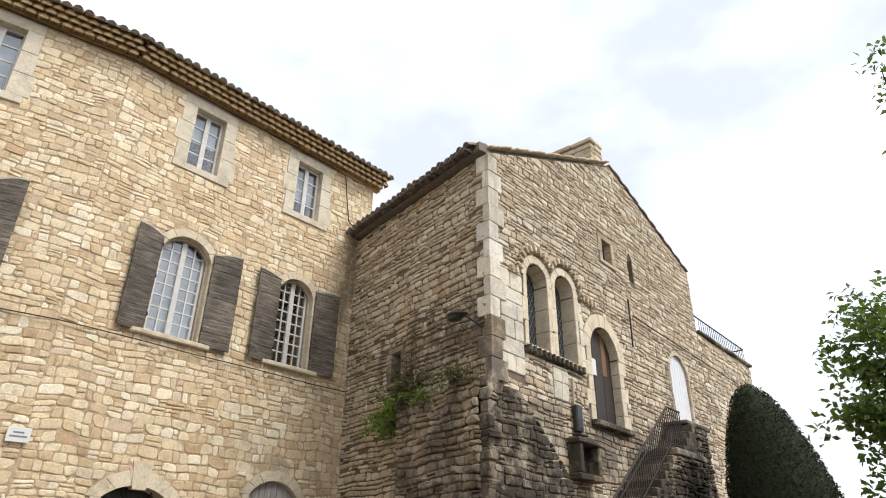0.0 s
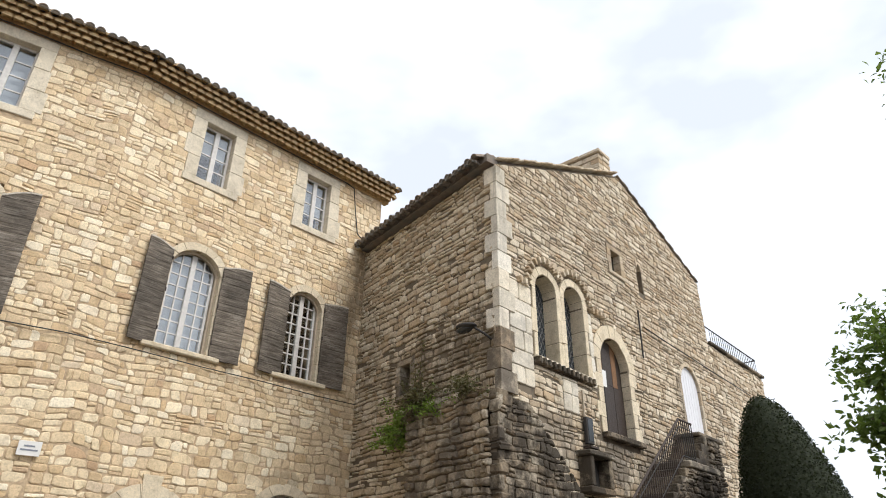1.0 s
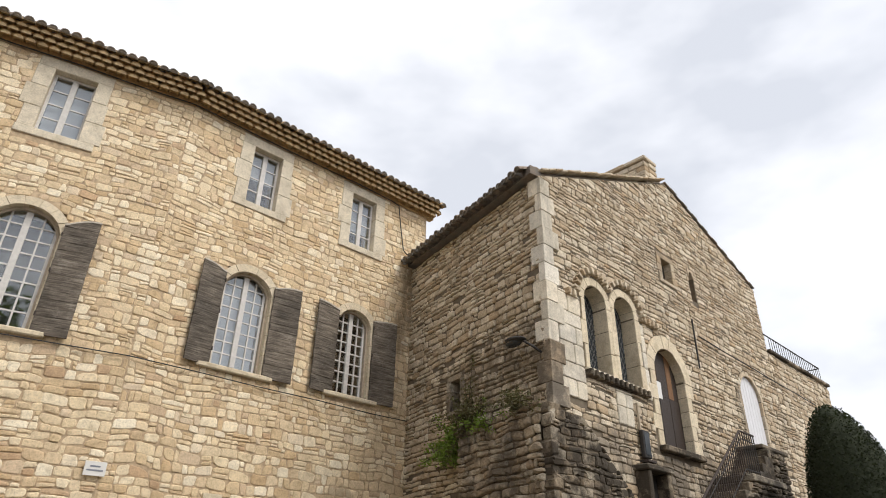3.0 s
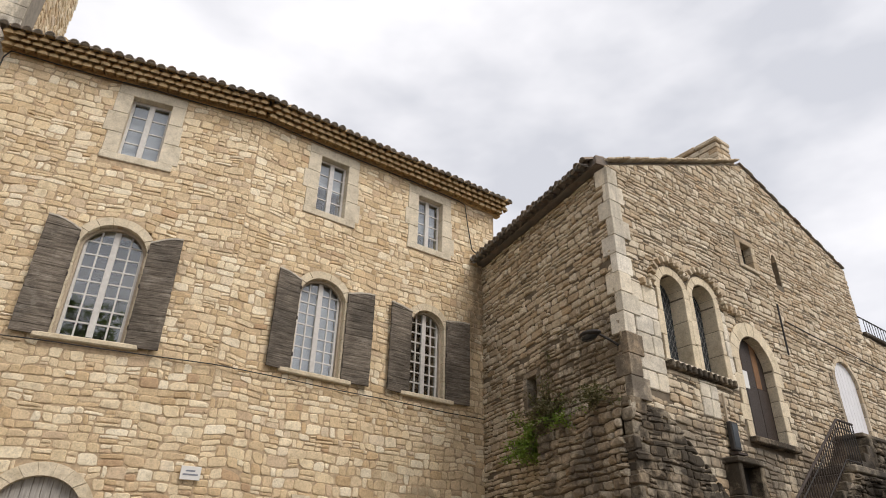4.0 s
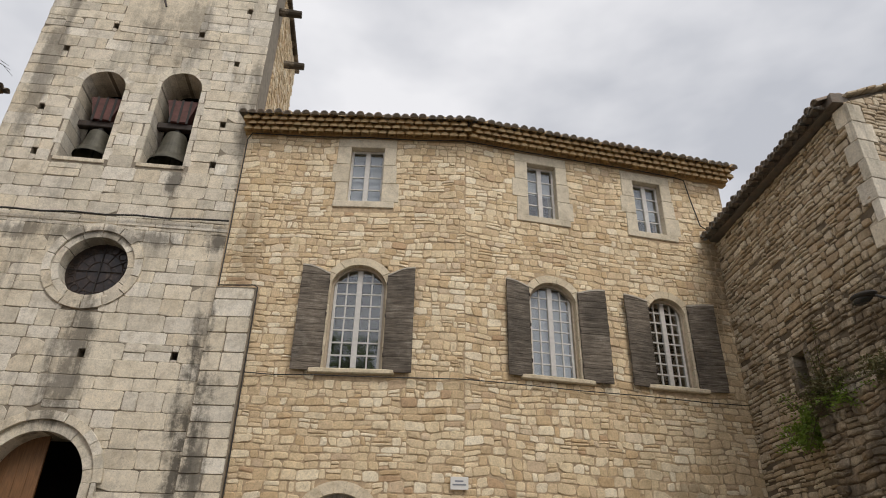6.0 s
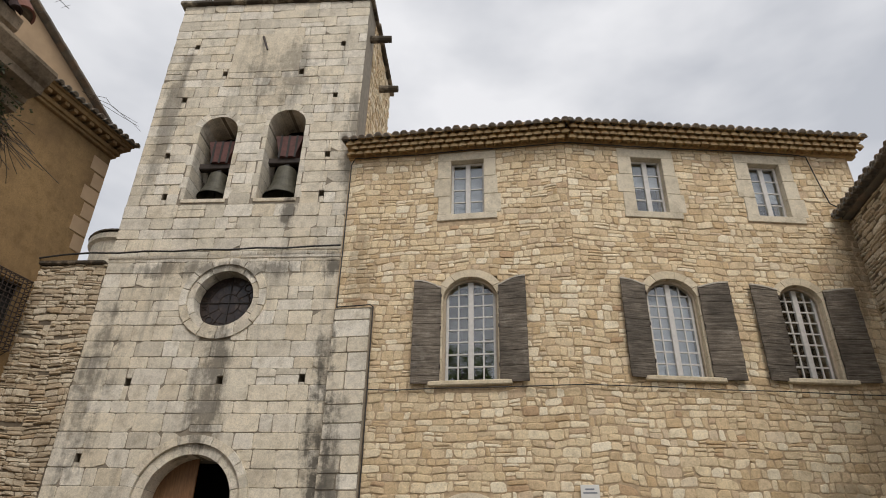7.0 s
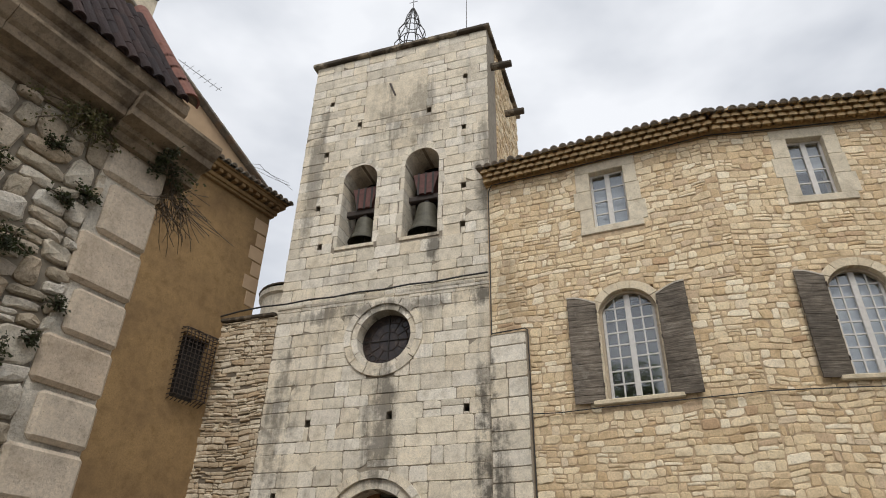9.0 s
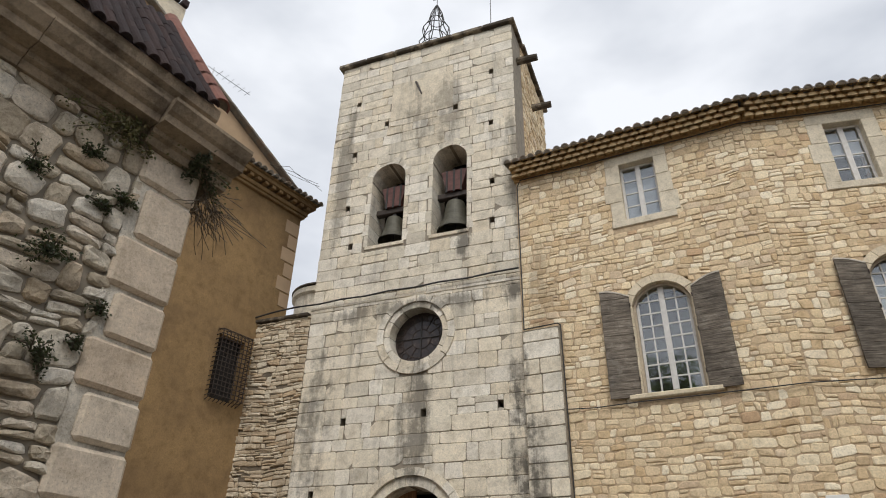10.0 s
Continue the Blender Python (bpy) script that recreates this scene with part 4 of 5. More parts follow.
# ---- wing: gable windows and doors ----
t = thing("twin_window", "twin round-arched romanesque window with leaded panes and billet hood", "window", F_GABLE)
for u0, u1, cr_ in ((1.20, 1.96, 7.42), (2.26, 3.02, 7.52)):
    arch_surround(t, u0, u1, 5.60, cr_ - 0.38, cr_, 0.17, 0.035, 0.5, 7, 3, warm_stone, 0.15)
    part("leaded_panel", box((u0, 0.30, 5.6), (u1, 0.32, cr_)), leaded, t)
    bm = bmesh.new()
    for k in range(-8, 30):
        for s in (1, -1):
            x = u0 + 0.12 * k
            a, b = (x, 5.6), (x + s * 1.0, 5.6 + 1.85)
            pa = max(u0, min(u1, a[0]))
            f0 = (u0 - a[0]) / (b[0] - a[0])
            f1 = (u1 - a[0]) / (b[0] - a[0])
            f0, f1 = max(0, min(f0, f1)), min(1, max(f0, f1))
            if f1 > f0:
                add_tube(bm, (a[0] + (b[0] - a[0]) * f0, 0.295, a[1] + (b[1] - a[1]) * f0), (a[0] + (b[0] - a[0]) * f1, 0.295, a[1] + (b[1] - a[1]) * f1), 0.006, 0.006, 4)
    part("lead_lattice", bm, lead, t)
    hood = arc(u0 - 0.30, u1 + 0.30, cr_ - 0.36, cr_ + 0.30, 24)
    for k, (a, b) in enumerate(zip(hood, hood[1:])):
        if (u0 > 2 and a[0] < 2.1) or (u0 < 2 and a[0] > 2.1):
            continue
        cx, cz = (a[0] + b[0]) / 2, (a[1] + b[1]) / 2
        ang = math.atan2(b[1] - a[1], b[0] - a[0])
        part("billet", box((-0.03, -0.14 + 0.05 * (k % 2), -0.06), (0.03, 0.05, 0.06), 0.008), M["side", 1], t).matrix_basis = Matrix.Translation((cx, 0, cz)) @ Matrix.Rotation(-ang, 4, "Y")
for a, b, z in ((0.58, 0.92, 7.0), (3.30, 4.02, 7.22)):
    n = int((b - a) / 0.085)
    for k in range(n):
        part("billet", box((a + 0.085 * k, -0.13 + 0.05 * (k % 2), z - 0.07), (a + 0.085 * k + 0.07, 0.05, z + 0.05), 0.01), M["side", 1], t)
for k in range(26):
    part("sill_billet", box((1.06 + 0.082 * k, -0.15 + 0.04 * (k % 2), 5.45), (1.06 + 0.082 * k + 0.068, 0.1, 5.57), 0.012), M["old", 1], t)
part("sill", box((1.05, -0.10, 5.56), (3.2, 0.5, 5.60), 0.008), cut_stone, t)

door = thing("door_1", "worn dark brown arched plank door above the stairs", "door", F_GABLE, kind="structure")
arch_surround(door, 3.60, 4.86, 4.58, 6.15, 6.78, 0.30, 0.03, 0.5, 9, 5, warm_stone, 0.26)
for k in range(6):
    a = 3.60 + 0.21 * k
    part("plank", box((a + 0.003, 0.17 + 0.004 * (k % 2), 4.6), (a + 0.205, 0.22, 5.75)), door_wood, door)
    part("upper_plank", box((a + 0.003, 0.175 + 0.004 * (k % 2), 5.76), (a + 0.205, 0.22, 6.78)), door_warm if k in (1, 4) else door_wood, door)
part("notice", box((3.85, 0.158, 5.68), (4.12, 0.169, 6.05)), sign_mat, door)
part("threshold", box((3.4, -0.16, 4.46), (5.05, 0.5, 4.58), 0.02), M["old", 1], door)

door2 = thing("door_2", "pale white painted arched board door", "door", F_GABLE, kind="structure")
arch_surround(door2, 7.92, 9.10, 5.2, 6.60, 7.17, 0.12, 0.01, 0.3, 9, 4, M["wing", 1], 0.12)
for k in range(7):
    a = 7.92 + 1.18 * k / 7
    part("board", box((a + 0.002, 0.06, 5.2), (a + 1.18 / 7 - 0.003, 0.10, 7.17), 0.003), white_paint, door2)

t = thing("square_window", "small square window in a cut-stone frame", "window", F_GABLE)
rect_surround(t, 4.66, 5.14, 8.68, 9.28, 0.15, 0.03, 0.4, M["wing", 1])
part("pane", box((4.66, 0.16, 8.68), (5.14, 0.17, 9.28)), leaded, t)
part("glazing_bar", box((4.885, 0.14, 8.68), (4.915, 0.159, 9.28)), iron, t)
t = thing("slit_niche", "narrow blocked slit niche with an orange stone back", "niche", F_GABLE)
part("back", box((6.08, 0.2, 8.6), (6.34, 0.25, 9.42)), M["main", 1], t)
part("head", prism([(6.06, 9.25), (6.14, 9.40), (6.21, 9.45), (6.28, 9.40), (6.36, 9.25), (6.36, 9.5), (6.06, 9.5)], -0.02, 0.3), M["wing", 1], t)

t = thing("side_window", "small deep slot window framed in weathered stone", "window", F_SIDE)
rect_surround(t, 1.92, 2.30, 5.22, 5.86, 0.13, 0.04, 0.55, M["lichen", 1])
# near-black sheet paints the shade deep in the slot
part("shade_board", box((1.92, 0.5, 5.22), (2.30, 0.54, 5.86)), shade_black, t)

bm = bmesh.new()
add_tube(bm, (5.62, -0.09, 6.68), (5.66, -0.09, 7.92), 0.022, 0.022, 8)
tagged(mesh_object("iron_tie_bar", bm, iron, None, F_GABLE), "upright iron tie bar on the gable wall", "tie bar")
cable("gable_cable", [[(5.9, -0.08, 7.56), (7.3, -0.08, 7.50), (8.8, -0.08, 7.47), (10.3, -0.08, 7.42), (11.8, -0.08, 7.40), (13.2, -0.08, 7.36)]], 0.014, "dark cable across the gable wall", F_GABLE)

t = thing("notice_case", "dark iron notice case on the gable wall", "notice case", F_GABLE)
part("case", box((2.58, -0.14, 4.2), (2.82, -0.05, 4.72), 0.015), iron, t)
part("glazing", box((2.61, -0.148, 4.25), (2.79, -0.141, 4.67)), leaded, t)
part("bracket", box((2.56, -0.2, 4.12), (2.86, -0.03, 4.16)), rust, t)
part("post", box((2.60, -0.09, 4.72), (2.635, -0.05, 5.25)), old_joinery, t)

t = thing("stone_niche", "dark projecting stone trough niche in the wall", "niche", F_GABLE)
part("slab", box((2.28, -0.34, 3.94), (3.22, 0.1, 4.04), 0.02), M["old", 1], t)
part("cheek", box((2.34, -0.30, 3.40), (2.46, 0.1, 3.94), 0.02), M["old", 1], t)
part("cheek", box((3.02, -0.30, 3.40), (3.14, 0.1, 3.94), 0.02), M["old", 1], t)
part("floor_slab", box((2.30, -0.30, 3.28), (3.18, 0.1, 3.40), 0.02), M["old", 1], t)
# niche back is near-black: its inner shade is put into the colour
part("back", box((2.46, -0.05, 3.40), (3.02, -0.03, 3.94)), shade_black, t)

# stairs and railing
t = thing("outer_stairs", "worn stone stairs along the gable with a dark landing", "stairs", F_GABLE)
n = 20
for k in range(n):
    z1 = 4.20 - 0.185 * (k + 1)
    a = 5.38 - 0.248 * (k + 1)
    part("step", box((a, -0.90, max(0.0, z1 - 0.5)), (a + 0.26, -0.06, z1), 0.015), M["dark_slab", 1], t)
part("landing", box((5.36, -0.94, 4.06), (7.0, -0.06, 4.20), 0.02), M["dark_slab", 1], t)
part("landing_base", box((5.40, -0.86, 0), (7.0, -0.06, 4.06)), mortar_grey, t)
for k in range(4):
    part("upper_step", box((6.20 + 0.22 * k, -0.74, 4.20), (7.02, -0.06, 4.20 + 0.19 * (k + 1)), 0.012), M["dark_slab", 1], t)
part("upper_base", box((6.98, -0.58, 0), (8.15, -0.06, 4.98)), mortar_grey, t)
part("door_slab", box((6.80, -0.68, 4.98), (8.25, -0.05, 5.07), 0.02), M["dark_slab", 1], t)
t2 = thing("stair_railing", "dark wrought-iron railing with closely set bars", "railing", F_GABLE)
for k in range(36):
    u = 5.38 - 0.100 * k
    zb = 4.20 - (5.38 - u) * 0.745
    bm = bmesh.new()
    add_tube(bm, (u, -0.8, zb + 0.02), (u, -0.8, zb + 0.86), 0.012, 0.012, 5)
    part("bar", bm, rust, t2)
for k in range(6):
    bm = bmesh.new()
    add_tube(bm, (5.50 + 0.108 * k, -0.8, 4.20), (5.50 + 0.108 * k, -0.8, 5.08), 0.012, 0.012, 5)
    part("bar", bm, iron, t2)
bm = bmesh.new()
add_path(bm, [(1.8, -0.8, 5.08 - 3.58 * 0.745), (5.38, -0.8, 5.08), (6.06, -0.8, 5.08)], 0.024, 8)
part("hand_rail", bm, rust, t2)
for h in (0.10, 0.72):
    bm = bmesh.new()
    add_path(bm, [(1.8, -0.8, 4.20 + h - 3.58 * 0.745), (5.38, -0.8, 4.20 + h), (6.06, -0.8, 4.20 + h)], 0.012, 6)
    part("cross_rail", bm, iron, t2)

# terrace coping and railing
t = thing("terrace_railing", "thin iron railing on the terrace wall", "railing", F_GABLE)
part("coping", box((10.45, -0.1, 8.36), (15.15, 0.7, 8.46), 0.02), M["old", 1], t)
for k in range(23):
    bm = bmesh.new()
    add_tube(bm, (10.9 + 0.182 * k, 0.05, 8.46), (10.9 + 0.182 * k, 0.05, 8.98), 0.009, 0.009, 5)
    part("bar", bm, iron, t)
bm = bmesh.new()
add_path(bm, [(10.6, 0.05, 8.98), (14.95, 0.05, 8.98), (14.95, 0.6, 8.98)], 0.02, 6)
part("hand_rail", bm, iron, t)

# wall lamp
t = thing("wall_lamp", "dark oval street lamp head on a bracket arm", "street lamp", F_SIDE)
bm = bmesh.new()
add_path(bm, [(4.86, -0.02, 5.66), (4.84, -0.18, 5.74), (4.72, -0.30, 5.86)], 0.022, 8)
part("arm", bm, iron, t)
bm = bmesh.new()
bmesh.ops.create_uvsphere(bm, u_segments=20, v_segments=10, radius=1, matrix=Matrix.Translation((4.52, -0.33, 5.93)) @ Matrix.Rotation(radians(8), 4, "Y") @ Matrix.Diagonal((0.27, 0.13, 0.06, 1)))
part("head", bm, iron, t)
bm = bmesh.new()
bmesh.ops.create_uvsphere(bm, u_segments=16, v_segments=8, radius=1, matrix=Matrix.Translation((4.48, -0.33, 5.88)) @ Matrix.Diagonal((0.2, 0.11, 0.07, 1)))
part("bowl", bm, leaded, t)

# ---- tower details ----
t = thing("tower_coping", "projecting dark stone coping at the tower top", "coping", F_TOWER, kind="structure")
for k in range(6):
    part("coping_stone", box((-5.50 + 0.94 * k, -0.13, 16.8), (-5.50 + 0.94 * (k + 1) - 0.01, 1.0, 16.93), 0.02), M["old", 1], t)
part("coping_stone", box((0.03, 0.95, 16.8), (0.17, 4.0, 16.93), 0.02), M["old", 1], t)
tagged(mesh_object("tower_roof", box((-5.3, 0.8, 16.7), (0.0, 3.9, 16.85)), mortar_tower, None, F_TOWER), "flat stone roof of the tower", "roof", kind="structure")
t = thing("string_course", "weathered stone string course across the tower", "string course", F_TOWER, kind="structure")
for k in range(7):
    part("course_stone", box((-5.40 + 0.775 * k, -0.034, 8.49), (-5.40 + 0.775 * (k + 1) - 0.008, 0.2, 8.57), 0.012), M["tower", 1], t)
part("course_stone", box((-7.2, -0.10, 8.36), (-5.42, 0.6, 8.46), 0.025), M["old", 1], t)
cable("tower_cable", [[(-7.0, -0.12, 8.50)] + [(-6.4 + 0.64 * k, -0.12, 8.58 + 0.03 * (k % 2) + 0.012 * k) for k in range(10)] + [(-0.03, -0.14, 8.72)]], 0.022, "thick dark cable along the tower string course", F_TOWER)

t = thing("rose_window", "round leaded window in a moulded stone ring", "window", F_TOWER)
CX, CZ = -2.52, 7.52
for r0, r1, pr_, dp, n in ((0.80, 0.96, 0.06, 0.3, 14), (0.655, 0.795, 0.01, 0.4, 12)):
    for k in range(n):
        a0, a1 = 2 * math.pi * k / n + 0.012, 2 * math.pi * (k + 1) / n - 0.012
        pts = [(CX + r0 * math.sin(a0 + (a1 - a0) * i / 4), CZ + r0 * math.cos(a0 + (a1 - a0) * i / 4)) for i in range(5)]
        pts += [(CX + r1 * math.sin(a1 + (a0 - a1) * i / 4), CZ + r1 * math.cos(a1 + (a0 - a1) * i / 4)) for i in range(5)]
        part("ring_stone", prism(pts, -pr_, dp), M["tower", 1], t)
part("rose_glass", prism([(CX + 0.69 * math.sin(i * 0.2618), CZ + 0.69 * math.cos(i * 0.2618)) for i in range(24)], 0.33, 0.345), rose_glass, t)
bm = bmesh.new()
for r in (0.24, 0.46, 0.64):
    add_path(bm, [(CX + r * math.sin(i * 0.2618), 0.32, CZ + r * math.cos(i * 0.2618)) for i in range(25)], 0.009, 5)
for i in range(12):
    a = i * 0.5236
    add_tube(bm, (CX + 0.22 * math.sin(a), 0.32, CZ + 0.22 * math.cos(a)), (CX + 0.64 * math.sin(a), 0.32, CZ + 0.64 * math.cos(a)), 0.008, 0.008, 5)
part("lead_tracery", bm, rust, t)
for k in range(16):
    a = 2 * math.pi * k / 16
    bm = bmesh.new()
    add_path(bm, [(CX + 0.55 * math.sin(a) + 0.085 * math.sin(q * 0.785), 0.315, CZ + 0.55 * math.cos(a) + 0.085 * math.cos(q * 0.785)) for q in range(9)], 0.009, 4)
    part("tracery_ring", bm, rust, t)
bm = bmesh.new()
add_tube(bm, (CX - 0.68, 0.31, CZ + 0.02), (CX + 0.68, 0.31, CZ + 0.02), 0.012, 0.012, 6)
add_tube(bm, (CX, 0.31, CZ - 0.68), (CX, 0.31, CZ + 0.68), 0.012, 0.012, 6)
part("saddle_bar", bm, iron, t)

door3 = thing("door_3", "round-arched church portal with a brown wooden leaf half open", "door", F_TOWER, kind="structure")
arch_surround(door3, -3.33, -1.63, 0, 3.35, 4.20, 0.20, 0.02, 0.6, 13, 6, M["tower", 1], 0.2)
arch_surround(door3, -3.53, -1.43, 0, 3.35, 4.40, 0.16, 0.09, 0.1, 15, 6, M["tower", 1], 0.1)
for k in range(4):
    part("leaf_plank", box((-3.33 + 0.2 * k, 0.42, 0), (-3.33 + 0.2 * k + 0.195, 0.47, 4.2)), door_warm, door3)
# near-black sheet paints the shade inside the portal
part("porch_shade", box((-3.6, 2.4, 0), (-1.2, 2.5, 5)), shade_black, door3)

for u0, u1, sp, cr_ in ((-4.0, -3.02, 12.12, 12.62), (-2.24, -1.30, 12.30, 12.80)):
    t = thing("belfry_arch", "round-arched belfry opening in the tower", "opening", F_TOWER, "belfry openings", "structure")
    arch_surround(t, u0, u1, 10.1, sp, cr_, 0.21, 0.012, 0.88, 9, 6, M["tower", 1], 0.14)
    part("sill", box((u0 - 0.05, -0.03, 10.0), (u1 + 0.05, 0.9, 10.1), 0.01), M["tower", 1], t)
for cx, cz, r, h in ((-3.48, 10.40, 0.41, 0.76), (-1.76, 10.34, 0.47, 0.95)):
    b = thing("church_bell", "old bronze bell hanging from a red-brown yoke", "bell", F_TOWER @ pose(cx, 0.45, cz), "tower bells")
    body = part("bell_body", lathe([(r, 0), (r * 0.97, 0.05 * h), (r * 0.80, 0.22 * h), (r * 0.66, 0.45 * h), (r * 0.58, 0.75 * h), (r * 0.50, 0.92 * h), (r * 0.2, h), (r * 0.18, h * 0.97), (r * 0.46, h * 0.88), (r * 0.72, h * 0.2), (r * 0.9, 0.0)], 32, False), bronze, b)
    part("crown", box((-0.06, -0.05, h), (0.06, 0.05, h + 0.12), 0.02), iron, body)
    part("clapper", lathe([(0.015, h * 0.9), (0.02, 0.1), (0.06, 0.0), (0.05, -0.05), (0.01, -0.07)], 10), iron, body)
    part("beam", box((-0.6, -0.09, h + 0.1), (0.6, 0.09, h + 0.27), 0.02), door_wood, b)
    part("yoke", prism([(-0.2, h + 0.27), (-0.36, h + 0.9), (0.36, h + 0.9), (0.2, h + 0.27)], -0.16, 0.16), bell_wood, b)
    for k in (-0.2, 0.0, 0.2):
        part("strap", box((k - 0.025, -0.175, h + 0.22), (k + 0.025, -0.161, h + 0.92)), iron, b)

t = thing("sundial", "smooth stone sundial panel with an iron gnomon", "sundial", F_TOWER)
part("panel", box((-3.6, -0.026, 14.15), (-1.72, -0.004, 15.55), 0.006), M["tower", 1], t)
bm = bmesh.new()
add_tube(bm, (-2.86, -0.02, 15.45), (-2.46, -0.5, 14.45), 0.034, 0.024, 8)
part("gnomon", bm, rust, t)

for y, z in ((0.45, 15.72), (2.1, 15.4)):
    bm = bmesh.new()
    add_tube(bm, (-0.3, y, z), (0.62, y, z - 0.03), 0.12, 0.10, 10)
    ob = mesh_object("gargoyle_spout", bm, M["old", 1], None, F_TOWER)
    tagged(ob, "round weathered stone water spout on the tower side", "spout", "tower spouts")

c = thing("bell_cage", "wrought-iron bell cage on the tower roof", "bell cage", F_TOWER @ pose(-2.84, 1.25, 16.85))
PROF = [(0.72, 0), (0.66, 0.5), (0.48, 1.0), (0.58, 1.35), (0.38, 1.75), (0.46, 2.1), (0.27, 2.5), (0.2, 2.9), (0.04, 3.35)]
for k in range(8):
    a = math.pi * k / 4
    bm = bmesh.new()
    add_path(bm, [(r * math.cos(a), r * math.sin(a), z) for r, z in PROF], 0.018, 5)
    part("cage_bar", bm, iron, c)
for r, z in ((0.66, 0.5), (0.53, 1.2), (0.38, 1.75), (0.46, 2.1), (0.25, 2.6)):
    bm = bmesh.new()
    add_path(bm, [(r * math.cos(i * 0.3927), r * math.sin(i * 0.3927), z) for i in range(17)], 0.014, 5)
    part("hoop", bm, iron, c)
part("small_bell", lathe([(0.36, 0.65), (0.30, 0.8), (0.22, 1.05), (0.1, 1.2)], 20), iron, c)
bm = bmesh.new()
add_tube(bm, (0, 0, 3.3), (0, 0, 3.9), 0.014, 0.01, 6)
add_tube(bm, (-0.15, 0, 3.7), (0.15, 0, 3.7), 0.01, 0.01, 6)
part("finial", bm, iron, c)
bm = bmesh.new()
add_tube(bm, (-0.75, 0.6, 16.9), (-0.75, 0.6, 19.4), 0.014, 0.008, 6)
tagged(mesh_object("lightning_rod", bm, iron, None, F_TOWER), "thin lightning rod on the tower", "rod")

buttress = tagged(mesh_object("wall_tower_buttress", box((0.02, -0.12, 0), (0.83, 0.0, 7.16)), mortar_tower, None, F_LEFT), "stained ashlar pier overlapping the facade", "wall", kind="structure")
t = thing("apse_turret", "small round pale stone turret roof behind the wall", "turret", F_TOWER @ pose(-6.75, 2.8, 0.25))
part("drum", lathe([(0.95, -0.25), (0.95, 9.85), (1.05, 9.9), (1.05, 10.05), (0.95, 10.1)], 32), M["tower", 1], t)
part("cap", lathe([(1.08, 10.1), (1.05, 10.16), (0.6, 10.4), (0.05, 10.5)], 32), M["old", 1], t)

# ---- ochre house ----
t = thing("ochre_cornice", "moulded ochre cornice with dentils and tile edge", "cornice", F_OCHRE)
for z0, z1, out in ((12.0, 12.08, 0.10), (12.08, 12.2, 0.16), (12.30, 12.42, 0.34), (12.42, 12.48, 0.40)):
    part("moulding", box((-9, -out, z0), (0.85 + out * 0.7, 0.3, z1), 0.012), ochre, t)
for k in range(34):
    part("dentil", box((0.78 - 0.26 * k, -0.30, 12.2), (0.78 - 0.26 * k + 0.13, 0.2, 12.30), 0.01), ochre, t)
for k in range(44):
    share("cover_tile", COVER, t, Matrix.Translation((1.1 - 0.212 * k + rng.uniform(-0.01, 0.01), 0.02, 12.58 + rng.uniform(-0.01, 0.01))) @ Matrix.Rotation(radians(14), 4, "X"))
part("roof_deck", prism([(-9, 12.5), (1.1, 12.5), (1.1, 12.56), (-9, 12.56)], -0.38, 0.5), tile_mat, t)
gab = tagged(mesh_object("wall_ochre_gable", prism([(0.85, 12.5), (0.85, 12.9), (-5.9, 16.3), (-9, 16.3), (-9, 12.5)], 0.35, 0.7), pink_render, None, F_OCHRE), "faded pink rendered gable above the ochre wall", "wall", kind="structure")
t = thing("verge_roof", "tile verge rising along the pink gable", "roof", F_OCHRE, kind="structure")
for k in range(34):
    u = 0.95 - 0.225 * k
    part("verge_tile", box((-0.13, -0.16, -0.03), (0.13, 0.3, 0.05), 0.015), tile_mat, t).matrix_basis = Matrix.Translation((u, 0.3, 12.97 + (0.85 - u) * 0.5034)) @ Matrix.Rotation(radians(26.7 + rng.uniform(-4, 4)), 4, "Y")
t = thing("stone_chimney", "stone chimney with a dark tile cap", "chimney", F_OCHRE @ pose(-4.45, 1.0, 0.42))
part("stack", box((-0.60, -0.4, 14.2), (0.60, 0.5, 16.42), 0.02), M["wing", 1], t)
for k in range(5):
    part("cap_tile", box((-0.62 + 0.26 * k, -0.5, 16.42), (-0.62 + 0.26 * k + 0.18, 0.6, 16.66), 0.02), dark_tile, t)
bm = bmesh.new()
add_tube(bm, (-2.6, 0.6, 13.6), (-2.6, 0.6, 15.6), 0.014, 0.012, 6)
add_tube(bm, (-2.8, 0.6, 15.5), (-1.3, 0.6, 15.55), 0.010, 0.010, 6)
for k in range(6):
    add_tube(bm, (-2.4 + 0.2 * k, 0.45, 15.53), (-2.4 + 0.2 * k, 0.75, 15.53), 0.006, 0.006, 5)
tagged(mesh_object("tv_antenna", bm, zinc, None, F_OCHRE), "thin metal television antenna on the roof", "antenna")
t = thing("window_grille", "black iron grille projecting from an ochre house window", "grille", F_OCHRE)
for k in range(9):
    bm = bmesh.new()
    u = -1.05 + 0.106 * k
    add_path(bm, [(u, 0.0, 7.86), (u, -0.22, 7.80), (u, -0.22, 6.22), (u, 0.0, 6.12)], 0.012, 5)
    part("upright", bm, rust, t)
for k in range(15):
    bm = bmesh.new()
    z = 6.22 + 0.113 * k
    add_path(bm, [(-1.07, 0.0, z), (-1.07, -0.235, z), (-0.18, -0.235, z), (-0.18, 0.0, z)], 0.012, 5)
    part("crossbar", bm, rust, t)
# near-black sheet paints the shade of the window behind the bars
part("shade_sheet", box((-1.0, 0.2, 6.2), (-0.25, 0.25, 7.75)), shade_black, t)
